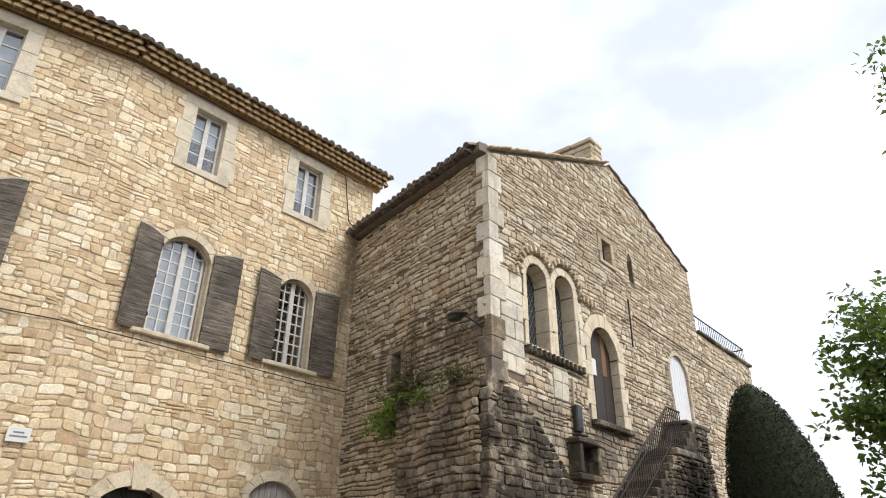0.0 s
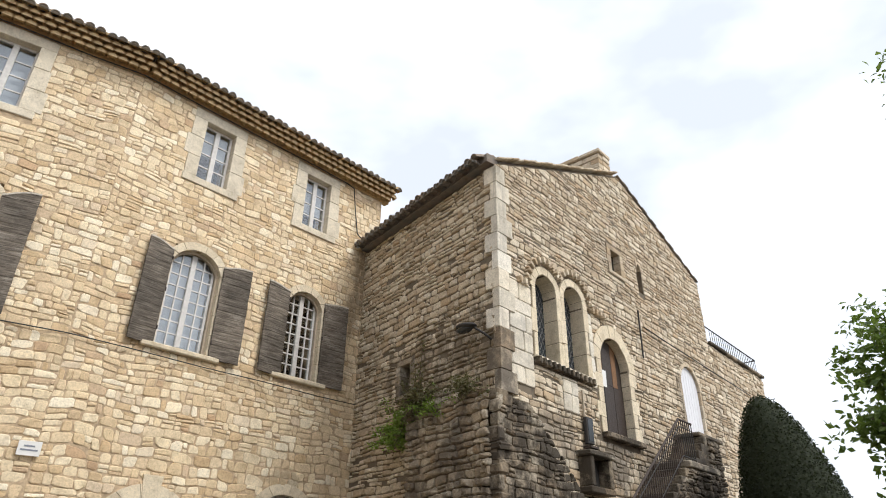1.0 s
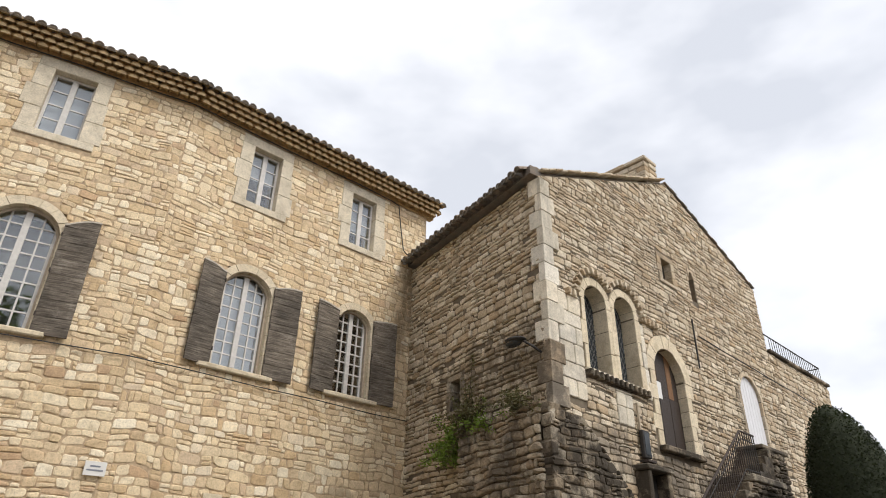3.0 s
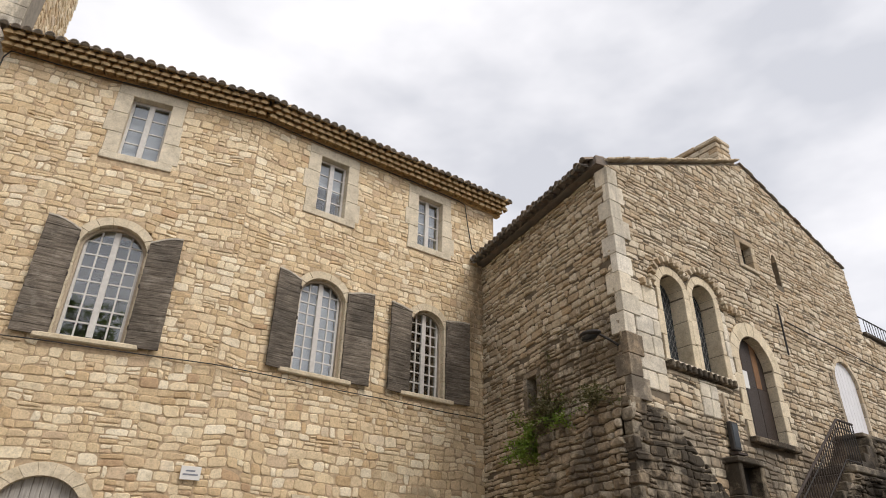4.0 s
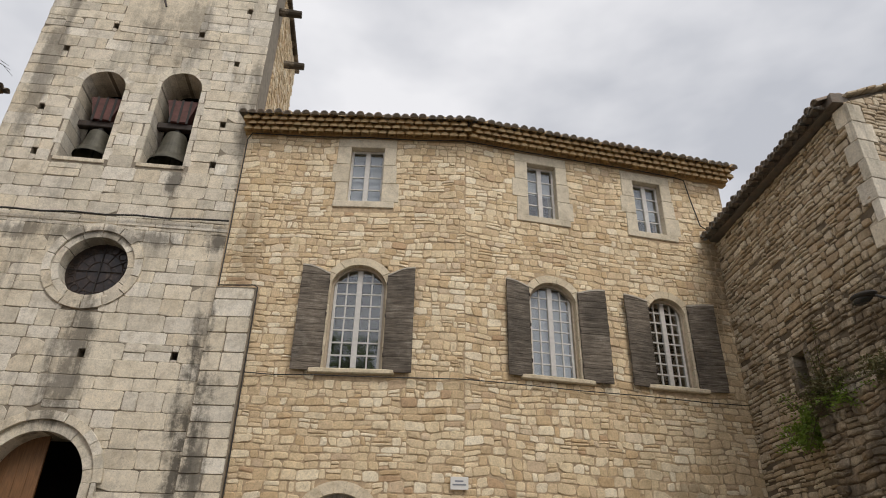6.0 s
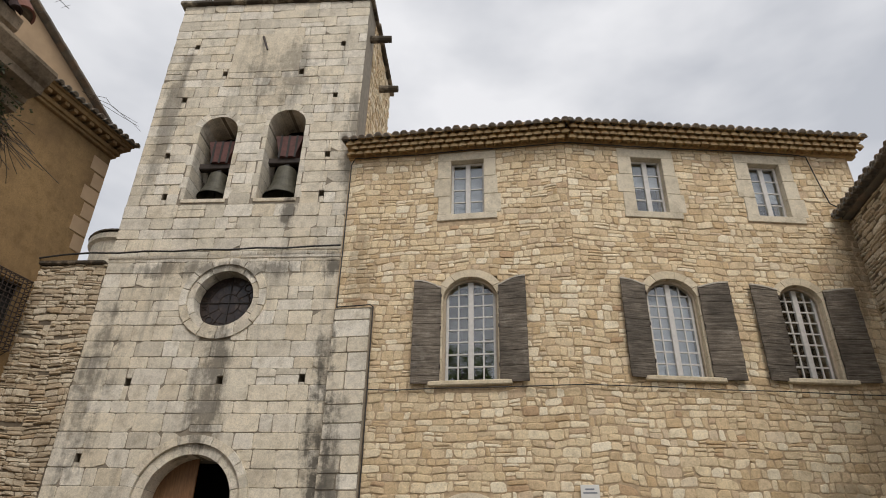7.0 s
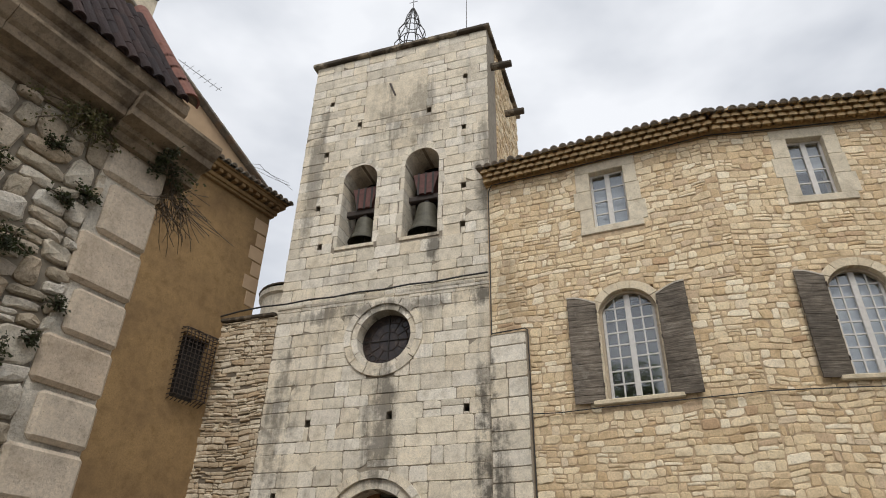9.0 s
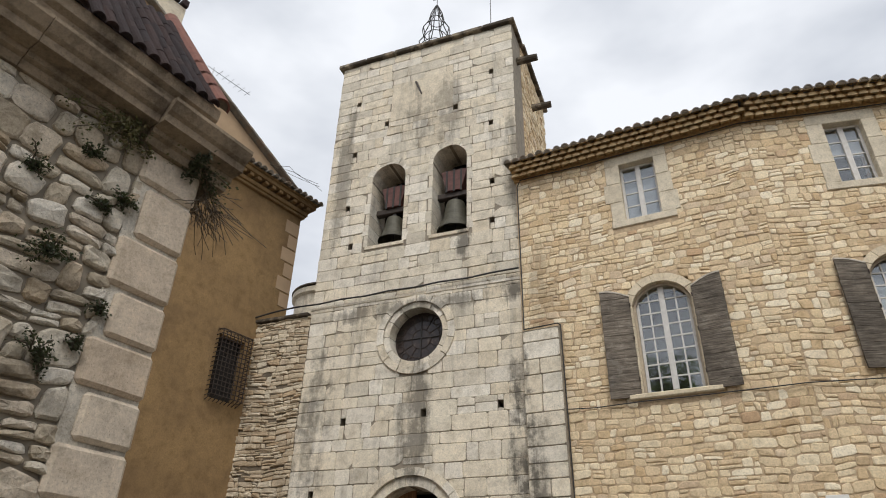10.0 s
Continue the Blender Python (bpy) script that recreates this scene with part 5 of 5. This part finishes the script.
for k in range(6):
    tagged(mesh_object("repair_stone", box((0.52 - 0.16 * (k % 2), -0.012, 9.1 + 0.45 * k), (0.85, 0.0, 9.5 + 0.45 * k), 0.004), pink_render, None, F_OCHRE), "pale corner stone showing through the ochre render", "corner stone", "ochre wall corner stones")

# ---- near house: quoins, cornice and roof ----
QZ = [0.2, 0.66, 1.1, 1.55, 2.0, 2.44, 2.88, 3.31, 3.76, 4.22, 4.75, 5.33, 5.78]
for k, (a, b) in enumerate(zip(QZ, QZ[1:])):
    w = 0.62 if k % 2 else 0.50
    bm = box((-w, -0.085, a + 0.02), (0.02, 0.5, b - 0.02), 0.035)
    part("quoin", bm, M["quoin", 1], near_wall)
part("quoin_backing", box((-0.62, -0.035, 0), (-0.0, 0.45, 5.9)), M["near", 1], near_wall)


def moulding(profile, u0, u1):
    """A profile of (y, z) drawn out along the wall."""
    bm = bmesh.new()
    a = [bm.verts.new((u0, y, z)) for y, z in profile]
    b = [bm.verts.new((u1, y, z)) for y, z in profile]
    bm.faces.new(a)
    bm.faces.new(b[::-1])
    for i in range(len(profile)):
        j = (i + 1) % len(profile)
        bm.faces.new((a[i], a[j], b[j], b[i]))
    bmesh.ops.recalc_face_normals(bm, faces=bm.faces)
    return bm


t = thing("near_cornice", "heavy moulded stone cornice stained dark", "cornice", F_NEAR)
PR = [(0.3, 5.70), (-0.06, 5.70), (-0.09, 5.77), (-0.14, 5.79), (-0.15, 5.84), (-0.30, 5.86), (-0.31, 5.94), (-0.35, 5.97), (-0.41, 6.06), (-0.41, 6.10), (0.3, 6.13)]
for a, b in ((-7, -5), (-5, -3.2), (-3.2, -1.9), (-1.9, -0.72)):
    part("cornice_length", moulding(PR, a, b - 0.006), M["cornice", 1], t)
part("cornice_end", moulding([(y - 0.09 if y < 0 else y, z) for y, z in PR], -0.72, 0.27), M["cornice", 1], t)
part("upper_cornice", moulding([(0.3, 6.13), (-0.33, 6.13), (-0.35, 6.20), (-0.41, 6.24), (-0.43, 6.36), (0.3, 6.40)], -7, -0.18), M["cornice", 1], t)
t = thing("near_roof", "dark old canal-tile roof with a red verge", "roof", F_NEAR @ pose(-0.24, 0, 0.29), kind="structure")
SL = radians(55)
bm = moulding([(-0.38, 6.12), (-0.38 + 1.5, 6.12 + 1.5 * math.tan(SL)), (-0.26 + 1.5, 6.08 + 1.5 * math.tan(SL)), (-0.26, 6.08)], -7, 0.0)
part("roof_deck", bm, dark_tile, t)
LONG = tile_mesh("roof_tile", dark_tile, dark_tile, 0.062, 0.46, 0.018, 0.02)
for i in range(40):
    for k in range(7):
        share("roof_tile", LONG, t, Matrix.Translation((-0.08 - 0.145 * i + rng.uniform(-0.01, 0.01), -0.20 + 0.2 * k, 6.13 + (0.20 + 0.2 * k) * math.tan(SL) + rng.uniform(0, 0.02))) @ Matrix.Rotation(SL, 4, "X"))
REDT = tile_mesh("verge_tile", red_tile, mortar_grey, 0.11, 0.42, 0.022, 0.02)
for k in range(8):
    share("verge_tile", REDT, t, Matrix.Translation((0.02, -0.20 + 0.2 * k, 6.15 + (0.20 + 0.2 * k) * math.tan(SL))) @ Matrix.Rotation(SL, 4, "X"))

# ---- plants ----
def clump(name, label, m, n, spread, size, mat, seed, stems=8, droop=0.0, category="plant"):
    rng2 = random.Random(seed)
    t = thing(name, label, category, m)
    bm = bmesh.new()
    pts = []
    for k in range(stems):
        tip = Vector((rng2.gauss(0, spread[0]), -abs(rng2.gauss(0.6, 0.5)) * spread[1], rng2.gauss(0.25, 0.7) * spread[2] - droop))
        midp = tip * 0.5 + Vector((0, -0.05, 0.12 * spread[2]))
        add_path(bm, [(0.05 * k / stems, 0.05, 0), midp, tip], 0.006, 4)
        for _ in range(n // stems):
            f = rng2.uniform(0.25, 1.05)
            p = midp * (2 * f) if f < 0.5 else midp + (tip - midp) * (2 * f - 1)
            pts.append(p + Vector([rng2.gauss(0, 0.075) * spread[2] ** 0.5 for _ in range(3)]))
    tagged(part("stem_tangle", bm, bark, t), kind="stuff")
    leaves(pts, size, mat, "foliage", t, seed)
    return t


clump("wall_bush", "bright green fern-like bush growing from the wall", F_SIDE @ pose(2.35, -0.08, 4.35), 2400, (0.34, 0.40, 0.36), 0.06, leaf_bush, 21, 30)
clump("wall_bush", "straggly green and brown bush on the ruined buttress", F_SIDE @ pose(3.2, -0.35, 4.75), 2000, (0.48, 0.34, 0.40), 0.05, leaf_dry, 22, 32)
clump("wall_bush", "sparse green shoots on the ruined buttress", F_SIDE @ pose(3.5, -0.35, 4.55), 500, (0.35, 0.3, 0.3), 0.05, leaf_bush, 23, 14)
clump("dry_tuft", "dry brown grass tuft on the buttress top", F_SIDE @ pose(4.5, -0.3, 4.75), 900, (0.28, 0.25, 0.2), 0.05, leaf_dry, 24, 22)
for k, (u, z, s) in enumerate(((-1.15, 4.25, 1.0), (-1.0, 3.45, 0.8), (-0.62, 3.95, 0.45), (-0.68, 5.0, 0.5), (-0.85, 4.85, 0.5), (-0.72, 3.6, 0.4), (-1.5, 4.9, 0.6), (-1.1, 5.3, 0.5))):
    clump("joint_plant", "dark tuft of wallflower in the stone joints", F_NEAR @ pose(u, -0.04, z), int(420 * s), (0.13 * s, 0.16 * s, 0.12 * s), 0.035, leaf_dark, 30 + k, 12)
clump("cornice_plant", "dry overgrown plants under the cornice", F_NEAR @ pose(-0.9, -0.06, 5.75), 1400, (0.35, 0.14, 0.22), 0.035, leaf_dry, 41, 24, 0.08)
clump("cornice_plant", "green plants hanging below the cornice end", F_NEAR @ pose(-0.15, -0.10, 5.80), 1000, (0.22, 0.2, 0.16), 0.04, leaf_dark, 42, 18, 0.08)

t = thing("hanging_twigs", "bundle of bare dry twigs hanging from the cornice", "twigs", F_NEAR @ pose(0.10, 0.0, 5.75))
bm = bmesh.new()
rg = random.Random(8)
for k in range(110):
    p = Vector((rg.uniform(-0.08, 0.22), rg.uniform(-0.1, 0.3), rg.uniform(-0.25, 0.02)))
    v = Vector((rg.gauss(0.03, 0.06), rg.gauss(-0.02, 0.05), -rg.uniform(0.03, 0.14)))
    pts = [p]
    for i in range(4):
        v = v * 0.9 + Vector((rg.gauss(0, 0.022), rg.gauss(0, 0.022), -0.004))
        pts.append(pts[-1] + v)
    for a, b in zip(pts, pts[1:]):
        add_tube(bm, a, b, 0.0045, 0.0035, 3)
tagged(part("twig_tangle", bm, bark, t), kind="stuff")
bm = bmesh.new()
for s in (0, 1, 2):
    pts = [Vector((-0.75, -0.3, 12.86))]
    for i in range(6):
        pts.append(pts[-1] + Vector((0.32, rg.gauss(0, 0.05), rg.gauss(0.05 + 0.02 * s, 0.06))))
    for a, b in zip(pts, pts[1:]):
        add_tube(bm, a, b, 0.008, 0.006, 4)
tagged(mesh_object("dry_creeper", bm, bark, None, F_OCHRE), "bare creeper twigs reaching out from the eave", "creeper")

# clipped yew
PRO = [(1.35, 0.0), (1.40, 0.8), (1.36, 1.8), (1.25, 2.7), (1.08, 3.5), (0.85, 4.3), (0.60, 4.95), (0.36, 5.35), (0.16, 5.52), (0.03, 5.57)]
t = thing("clipped_yew", "dark clipped yew topiary shaped like a tall dome", "topiary", pose(18.37, -4.86, 0, 0, 0, 0))
PRO = [(r * 0.90, z) for r, z in PRO]


def leaning(z):
    k = 0.52 * (z / 5.5) ** 1.4
    return -0.47 * k, 0.88 * k


bm = lathe([(r * 0.96, z * 0.995) for r, z in PRO], 40)
for v in bm.verts:
    dx, dy = leaning(v.co.z)
    v.co.x, v.co.y = v.co.x + dx, v.co.y + dy
part("core", bm, leaf_yew, t)
rg = random.Random(5)
pts = []
while len(pts) < 26000:
    z = rg.uniform(1.4, 5.56)
    for (ra, za), (rb, zb) in zip(PRO, PRO[1:]):
        if za <= z <= zb:
            r = ra + (rb - ra) * (z - za) / (zb - za)
    if rg.random() < max(0.12, r / 1.4):
        a = rg.uniform(0, 2 * math.pi)
        r += rg.gauss(0, 0.018)
        dx, dy = leaning(z)
        pts.append((r * math.cos(a) + dx, r * math.sin(a) + dy, z))
leaves(pts, 0.05, leaf_yew, "clipped_foliage", t, 6)

# broad-leaved tree
TREE = Vector((12.80, -10.08, 0))
t = thing("tree", "broad-leaved tree with yellow-green serrated leaves", "tree", pose(*TREE))
bm = bmesh.new()
add_tube(bm, (0, 0, 0), (0.05, 0.02, 2.2), 0.16, 0.11, 12)
rg = random.Random(14)
tips = []
limbs = []
for k in range(40):
    a = rg.uniform(0, 6.28)
    z0 = rg.uniform(1.0, 3.8)
    ln = rg.uniform(0.6, 1.35)
    up = rg.uniform(0.3, 2.0)
    p0, p2 = Vector((0.04, 0.02, z0)), Vector((ln * math.cos(a), ln * math.sin(a), z0 + up))
    p1 = (p0 + p2) / 2 + Vector((0, 0, 0.15))
    limbs.append((p0, p1, p2))
    add_tube(bm, p0, p1, 0.035, 0.022, 6)
    add_tube(bm, p1, p2, 0.022, 0.008, 6)
add_tube(bm, (0.05, 0.02, 2.2), (0.1, 0.05, 4.4), 0.11, 0.03, 8)
p = Vector((0.1, 0.05, 4.3))
for tip in ((-0.30, -0.10, 7.5), (-0.15, -0.15, 6.3)):
    add_tube(bm, p, tip, 0.02, 0.006, 6)
    limbs.append((p, (p + Vector(tip)) / 2, Vector(tip)))
part("trunk", bm, bark, t)
pts = []
for i, (p0, p1, p2) in enumerate(limbs):
    for _ in range(26):
        f = rg.uniform(0.35, 1.05)
        c = p1 + (p2 - p1) * (2 * f - 1) if f > 0.5 else p0 + (p1 - p0) * 2 * f
        if i >= 40 and f < 0.8:
            continue
        c = c + Vector((rg.gauss(0, 0.16), rg.gauss(0, 0.16), rg.gauss(0, 0.14)))
        for _ in range(20):
            pts.append(c + Vector((rg.gauss(0, 0.085), rg.gauss(0, 0.085), rg.gauss(0, 0.07))))
leaves(pts, 0.10, leaf_tree, "crown", t, 15)
REAR = Vector((0.2, -17.2, 0))
t = thing("tall_tree", "tall dark broad-leaved tree mirrored in the window panes", "tree", pose(*REAR))
bm = bmesh.new()
add_tube(bm, (0, 0, 0), (0.1, 0, 7.0), 0.28, 0.17, 12)
add_tube(bm, (0.1, 0, 7.0), (0.0, 0.1, 12.4), 0.17, 0.03, 8)
rg = random.Random(71)
pts = []
for k in range(46):
    a, z0 = rg.uniform(0, 6.28), rg.uniform(5.0, 11.8)
    ln = rg.uniform(0.8, 2.3) * (1.15 - 0.06 * max(0, z0 - 6))
    p0, p2 = Vector((0.08, 0, z0)), Vector((ln * math.cos(a), ln * math.sin(a), z0 + rg.uniform(0.2, 1.1)))
    add_tube(bm, p0, p2, 0.05, 0.012, 6)
    for _ in range(22):
        c = p0 + (p2 - p0) * rg.uniform(0.4, 1.05) + Vector((rg.gauss(0, 0.22), rg.gauss(0, 0.22), rg.gauss(0, 0.18)))
        for _ in range(9):
            pts.append(c + Vector((rg.gauss(0, 0.12), rg.gauss(0, 0.12), rg.gauss(0, 0.1))))
part("trunk", bm, bark, t)
leaves(pts, 0.16, leaf_tree, "crown", t, 72)
# unseen wall added behind the camera to hold back low light on the facades
tagged(mesh_object("wall_unseen_rear", box((-14, -26.5, 0), (30, -26, 7.5)), pink_render, None), "unseen plain wall added behind the camera to block low light", "wall", kind="structure")

t = thing("far_house", "distant low house roof behind the tree", "house", pose(46, 5, 0))
part("wall", box((0, -8, 0), (8, 8, 3.8)), mortar, t)
part("roof", box((-0.4, -8.4, 3.8), (8.4, 8.4, 4.2), 0.1), tile_mat, t)

# ---- the stones of the walls ----
LZ = [zone_rect(2.42 - 0.27, 3.19 + 0.27, 9.21, 11.10), zone_arch(2.30 - 0.13, 3.43 + 0.13, 5.42, 7.36, 8.0), zone_arch(2.30 - 0.2, 3.40 + 0.2, 1.0, 3.02, 3.50), zone_rect(-0.1, 0.84, 0, 7.16)]
RZ = [zone_rect(1.48 - 0.27, 2.20 + 0.27, 9.2, 11.06), zone_rect(4.20 - 0.27, 4.94 + 0.27, 9.23, 11.06), zone_arch(1.40 - 0.13, 2.45 + 0.13, 5.5, 7.34, 7.92), zone_arch(4.15 - 0.13, 5.06 + 0.13, 5.55, 7.36, 7.9), zone_arch(4.08 - 0.2, 5.20 + 0.2, 1.0, 3.02, 3.5), zone_arch(1.34 - 0.24, 2.50 + 0.24, 1.0, 2.74, 3.22)]
face_with_rubble(wall_l, "stone", coursed(lay(0, 5.05, 2.2, TOP, LZ, (0.10, 0.20), (0.11, 0.33), 0.017, 1, 0.2), 1, 0.075, 0.42, 0.15, bounds=(0, 5.05)), "main", (0.005, 0.022), 1, soften=0.15, first=lambda c: 5.2 < c[1] < 8.2)
face_with_rubble(wall_r, "stone", coursed(lay(0, 6.62, 2.2, TOP, RZ, (0.10, 0.20), (0.11, 0.33), 0.017, 2, 0.2), 2, 0.075, 0.42, 0.15, bounds=(0, 6.62)), "main", (0.005, 0.022), 2, soften=0.15, first=lambda c: 5.2 < c[1] < 8.2)
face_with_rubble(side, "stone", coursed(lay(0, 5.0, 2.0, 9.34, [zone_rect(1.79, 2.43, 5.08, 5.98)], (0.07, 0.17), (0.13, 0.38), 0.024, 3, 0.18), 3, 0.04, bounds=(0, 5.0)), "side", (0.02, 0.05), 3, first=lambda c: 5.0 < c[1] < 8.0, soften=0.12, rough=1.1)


GZ = [zone_rect(-0.1, 0.33, 4.7, 9.32), zone_arch(1.03, 3.19, 5.45, 7.1, 7.75), zone_arch(3.34, 5.12, 4.44, 6.15, 7.08), zone_rect(4.49, 5.31, 8.54, 9.44), zone_rect(6.06, 6.36, 8.6, 9.5), zone_arch(7.8, 9.22, 5.2, 6.6, 7.29)]
ROOF_LINES = [(-math.sin(sl_l), math.cos(sl_l), 9.41 * math.cos(sl_l) - 0.04), (math.sin(sl_r), math.cos(sl_r), PEAK[0] * math.sin(sl_r) + PEAK[1] * math.cos(sl_r) - 0.04)]
GA = [(0.33, 1.04, 4.95, 7.0), (3.19, 3.36, 5.45, 7.1), (2.0, 2.55, 4.75, 5.42)]
GZ += [zone_rect(*g) for g in GA]
face_with_rubble(gable, "stone", coursed(lay(0, 10.42, 2.0, 11.93, GZ, (0.07, 0.17), (0.13, 0.38), 0.019, 4, 0.2), 4, 0.05, limits=ROOF_LINES, bounds=(0, 10.42)), "wing", (0.012, 0.036), 4, first=lambda c: c[0] < 5.5 and 7.0 < c[1] < 11, soften=0.13, rough=1.0)
for k, g in enumerate(GA):
    face_with_rubble(gable, "ashlar_block", rect_outlines(lay(*g, [], (0.26, 0.40), (0.35, 0.7), 0.008, 40 + k, 0.0)), "tower", (0.03, 0.036), 40 + k, soften=0.08, rough=0.5)
for k in range(12):
    a = 4.7 + 0.385 * k
    w = (0.46, 0.30, 0.40, 0.27)[k % 4]
    part("quoin", box((-0.025, -0.05 - 0.006 * (k % 3), a + 0.003), (w, 0.10 + 0.16 * (k % 2), a + 0.382), 0.008), M["lichen" if k < 3 else "tower", 1], gable)
face_with_rubble(low_wing, "stone", coursed(lay(10.42, 15.1, 2.5, 8.34, [], (0.08, 0.18), (0.15, 0.40), 0.014, 5), 5, bounds=(10.42, 15.1)), "wing", (0.012, 0.04), 5, limit=120, first=lambda c: c[1] > 6)

TZ = [zone_arch(-4.0 - 0.13, -3.02 + 0.13, 10.0, 12.12, 12.75), zone_arch(-2.24 - 0.13, -1.30 + 0.13, 10.0, 12.3, 12.93), zone_disc(-2.52, 7.52, 0.88), zone_arch(-3.60, -1.36, 0, 3.35, 4.50)]
face_with_rubble(tower, "ashlar_block", coursed(punch(lay(-5.36, 0.03, 2.0, 16.8, TZ, (0.24, 0.38), (0.34, 0.78), 0.009, 6, 0.06), PH + [(-3.6, -1.72, 14.15, 15.55), (-5.5, 0.1, 8.49, 8.57)]), 6, 0.0, 0.12, 0.035), "tower", (0.008, 0.028), 6, limit=330, soften=0.07, inset=0.008, rough=0.75)
face_with_rubble(rubble_w, "stone", coursed(lay(-7.2, -5.36, 2.0, 8.4, [], (0.06, 0.15), (0.12, 0.38), 0.012, 7, 0.2), 7, 0.07, bounds=(-7.2, -5.36)), "side", (0.015, 0.06), 7, soften=0.1, rough=1.2)
face_with_rubble(tower_side, "stone", coursed(lay(0, 3.0, 11, 16.8, [], (0.10, 0.2), (0.15, 0.38), 0.012, 8), 8, bounds=(0, 3.0)), "main", (0.01, 0.04), 8, limit=100)
face_with_rubble(buttress, "ashlar_block", rect_outlines(lay(0.02, 0.82, 1.0, 7.14, [], (0.28, 0.4), (0.4, 0.8), 0.009, 9, 0.0)), "tower", (0.135, 0.148), 9, soften=0.06, inset=0.008, rough=0.12)

old_b = tagged(mesh_object("wall_old_buttress", prism([(2.72, 0), (2.76, 3.2), (2.95, 4.45), (3.6, 4.62), (4.6, 4.70), (4.88, 4.66), (4.90, 3.6), (4.92, 0)], -0.32, 0.0), mortar_grey, None, F_SIDE), "ruined dark rubble buttress against the side wall", "wall", kind="structure")


holder = tagged(mesh_object("wall_old_buttress_face", box((2.8, 0.0, 0.1), (4.85, 0.01, 4.4)), mortar_grey, None, F_SIDE @ Matrix.Translation((0, -0.325, 0))), "ruined dark rubble face of the buttress", "wall", kind="structure")
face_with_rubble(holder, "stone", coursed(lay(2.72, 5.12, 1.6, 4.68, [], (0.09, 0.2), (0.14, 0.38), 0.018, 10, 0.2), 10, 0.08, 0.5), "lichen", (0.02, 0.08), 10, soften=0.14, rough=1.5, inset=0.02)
foot = tagged(mesh_object("wall_gable_foot", prism([(-0.36, 0), (-0.30, 4.0), (-0.05, 4.5), (0.6, 4.4), (1.4, 3.75), (1.95, 3.1), (2.1, 0)], -0.14, 0.0), mortar_grey, None, F_GABLE), "rough thickened rubble foot of the gable corner", "wall", kind="structure")
face2 = tagged(mesh_object("wall_gable_foot_face", box((0, 0.0, 0.1), (1.0, 0.01, 3.6)), mortar_grey, None, F_GABLE @ Matrix.Translation((0, -0.145, 0))), "rough rubble face of the gable foot", "wall", kind="structure")
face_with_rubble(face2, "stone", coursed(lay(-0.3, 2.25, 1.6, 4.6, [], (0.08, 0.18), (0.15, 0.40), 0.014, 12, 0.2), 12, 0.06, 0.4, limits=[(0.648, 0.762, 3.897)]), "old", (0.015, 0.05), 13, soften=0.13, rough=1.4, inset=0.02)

face_with_rubble(near_wall, "stone", coursed(lay(-5.0, -0.56, 1.2, 5.75, [], (0.10, 0.30), (0.16, 0.46), 0.022, 14, 0.3), 14, 0.10, 0.45, 0.18, bounds=(-5.0, -0.54)), "near", (0.025, 0.07), 14, first=lambda c: c[0] > -2.6, soften=0.16, inset=0.02, rough=1.3)

rc = random.Random(77)
z = 0.1
while z < 4.62:
    h = rc.uniform(0.10, 0.26)
    w, d = rc.uniform(0.15, 0.42), rc.uniform(0.12, 0.4)
    o = rc.uniform(-0.03, 0.03)
    bm = box((-0.38 + o + 0.012 * z, -0.21 + o, z + 0.01), (-0.36 + w, -0.2 + d, z + h - 0.006), 0.03)
    for v in bm.verts:
        v.co += Vector((rc.uniform(-0.02, 0.02), rc.uniform(-0.02, 0.02), rc.uniform(-0.012, 0.012)))
    part("corner_stone", bm, M["old", 1], foot)
    z += h
under = tagged(mesh_object("wall_stair_base", box((5.45, 0.0, 0), (6.95, 0.03, 1.6)), mortar_grey, None, F_GABLE @ Matrix.Translation((0, -0.89, 0))), "dark rubble base under the stair landing", "wall", kind="structure")
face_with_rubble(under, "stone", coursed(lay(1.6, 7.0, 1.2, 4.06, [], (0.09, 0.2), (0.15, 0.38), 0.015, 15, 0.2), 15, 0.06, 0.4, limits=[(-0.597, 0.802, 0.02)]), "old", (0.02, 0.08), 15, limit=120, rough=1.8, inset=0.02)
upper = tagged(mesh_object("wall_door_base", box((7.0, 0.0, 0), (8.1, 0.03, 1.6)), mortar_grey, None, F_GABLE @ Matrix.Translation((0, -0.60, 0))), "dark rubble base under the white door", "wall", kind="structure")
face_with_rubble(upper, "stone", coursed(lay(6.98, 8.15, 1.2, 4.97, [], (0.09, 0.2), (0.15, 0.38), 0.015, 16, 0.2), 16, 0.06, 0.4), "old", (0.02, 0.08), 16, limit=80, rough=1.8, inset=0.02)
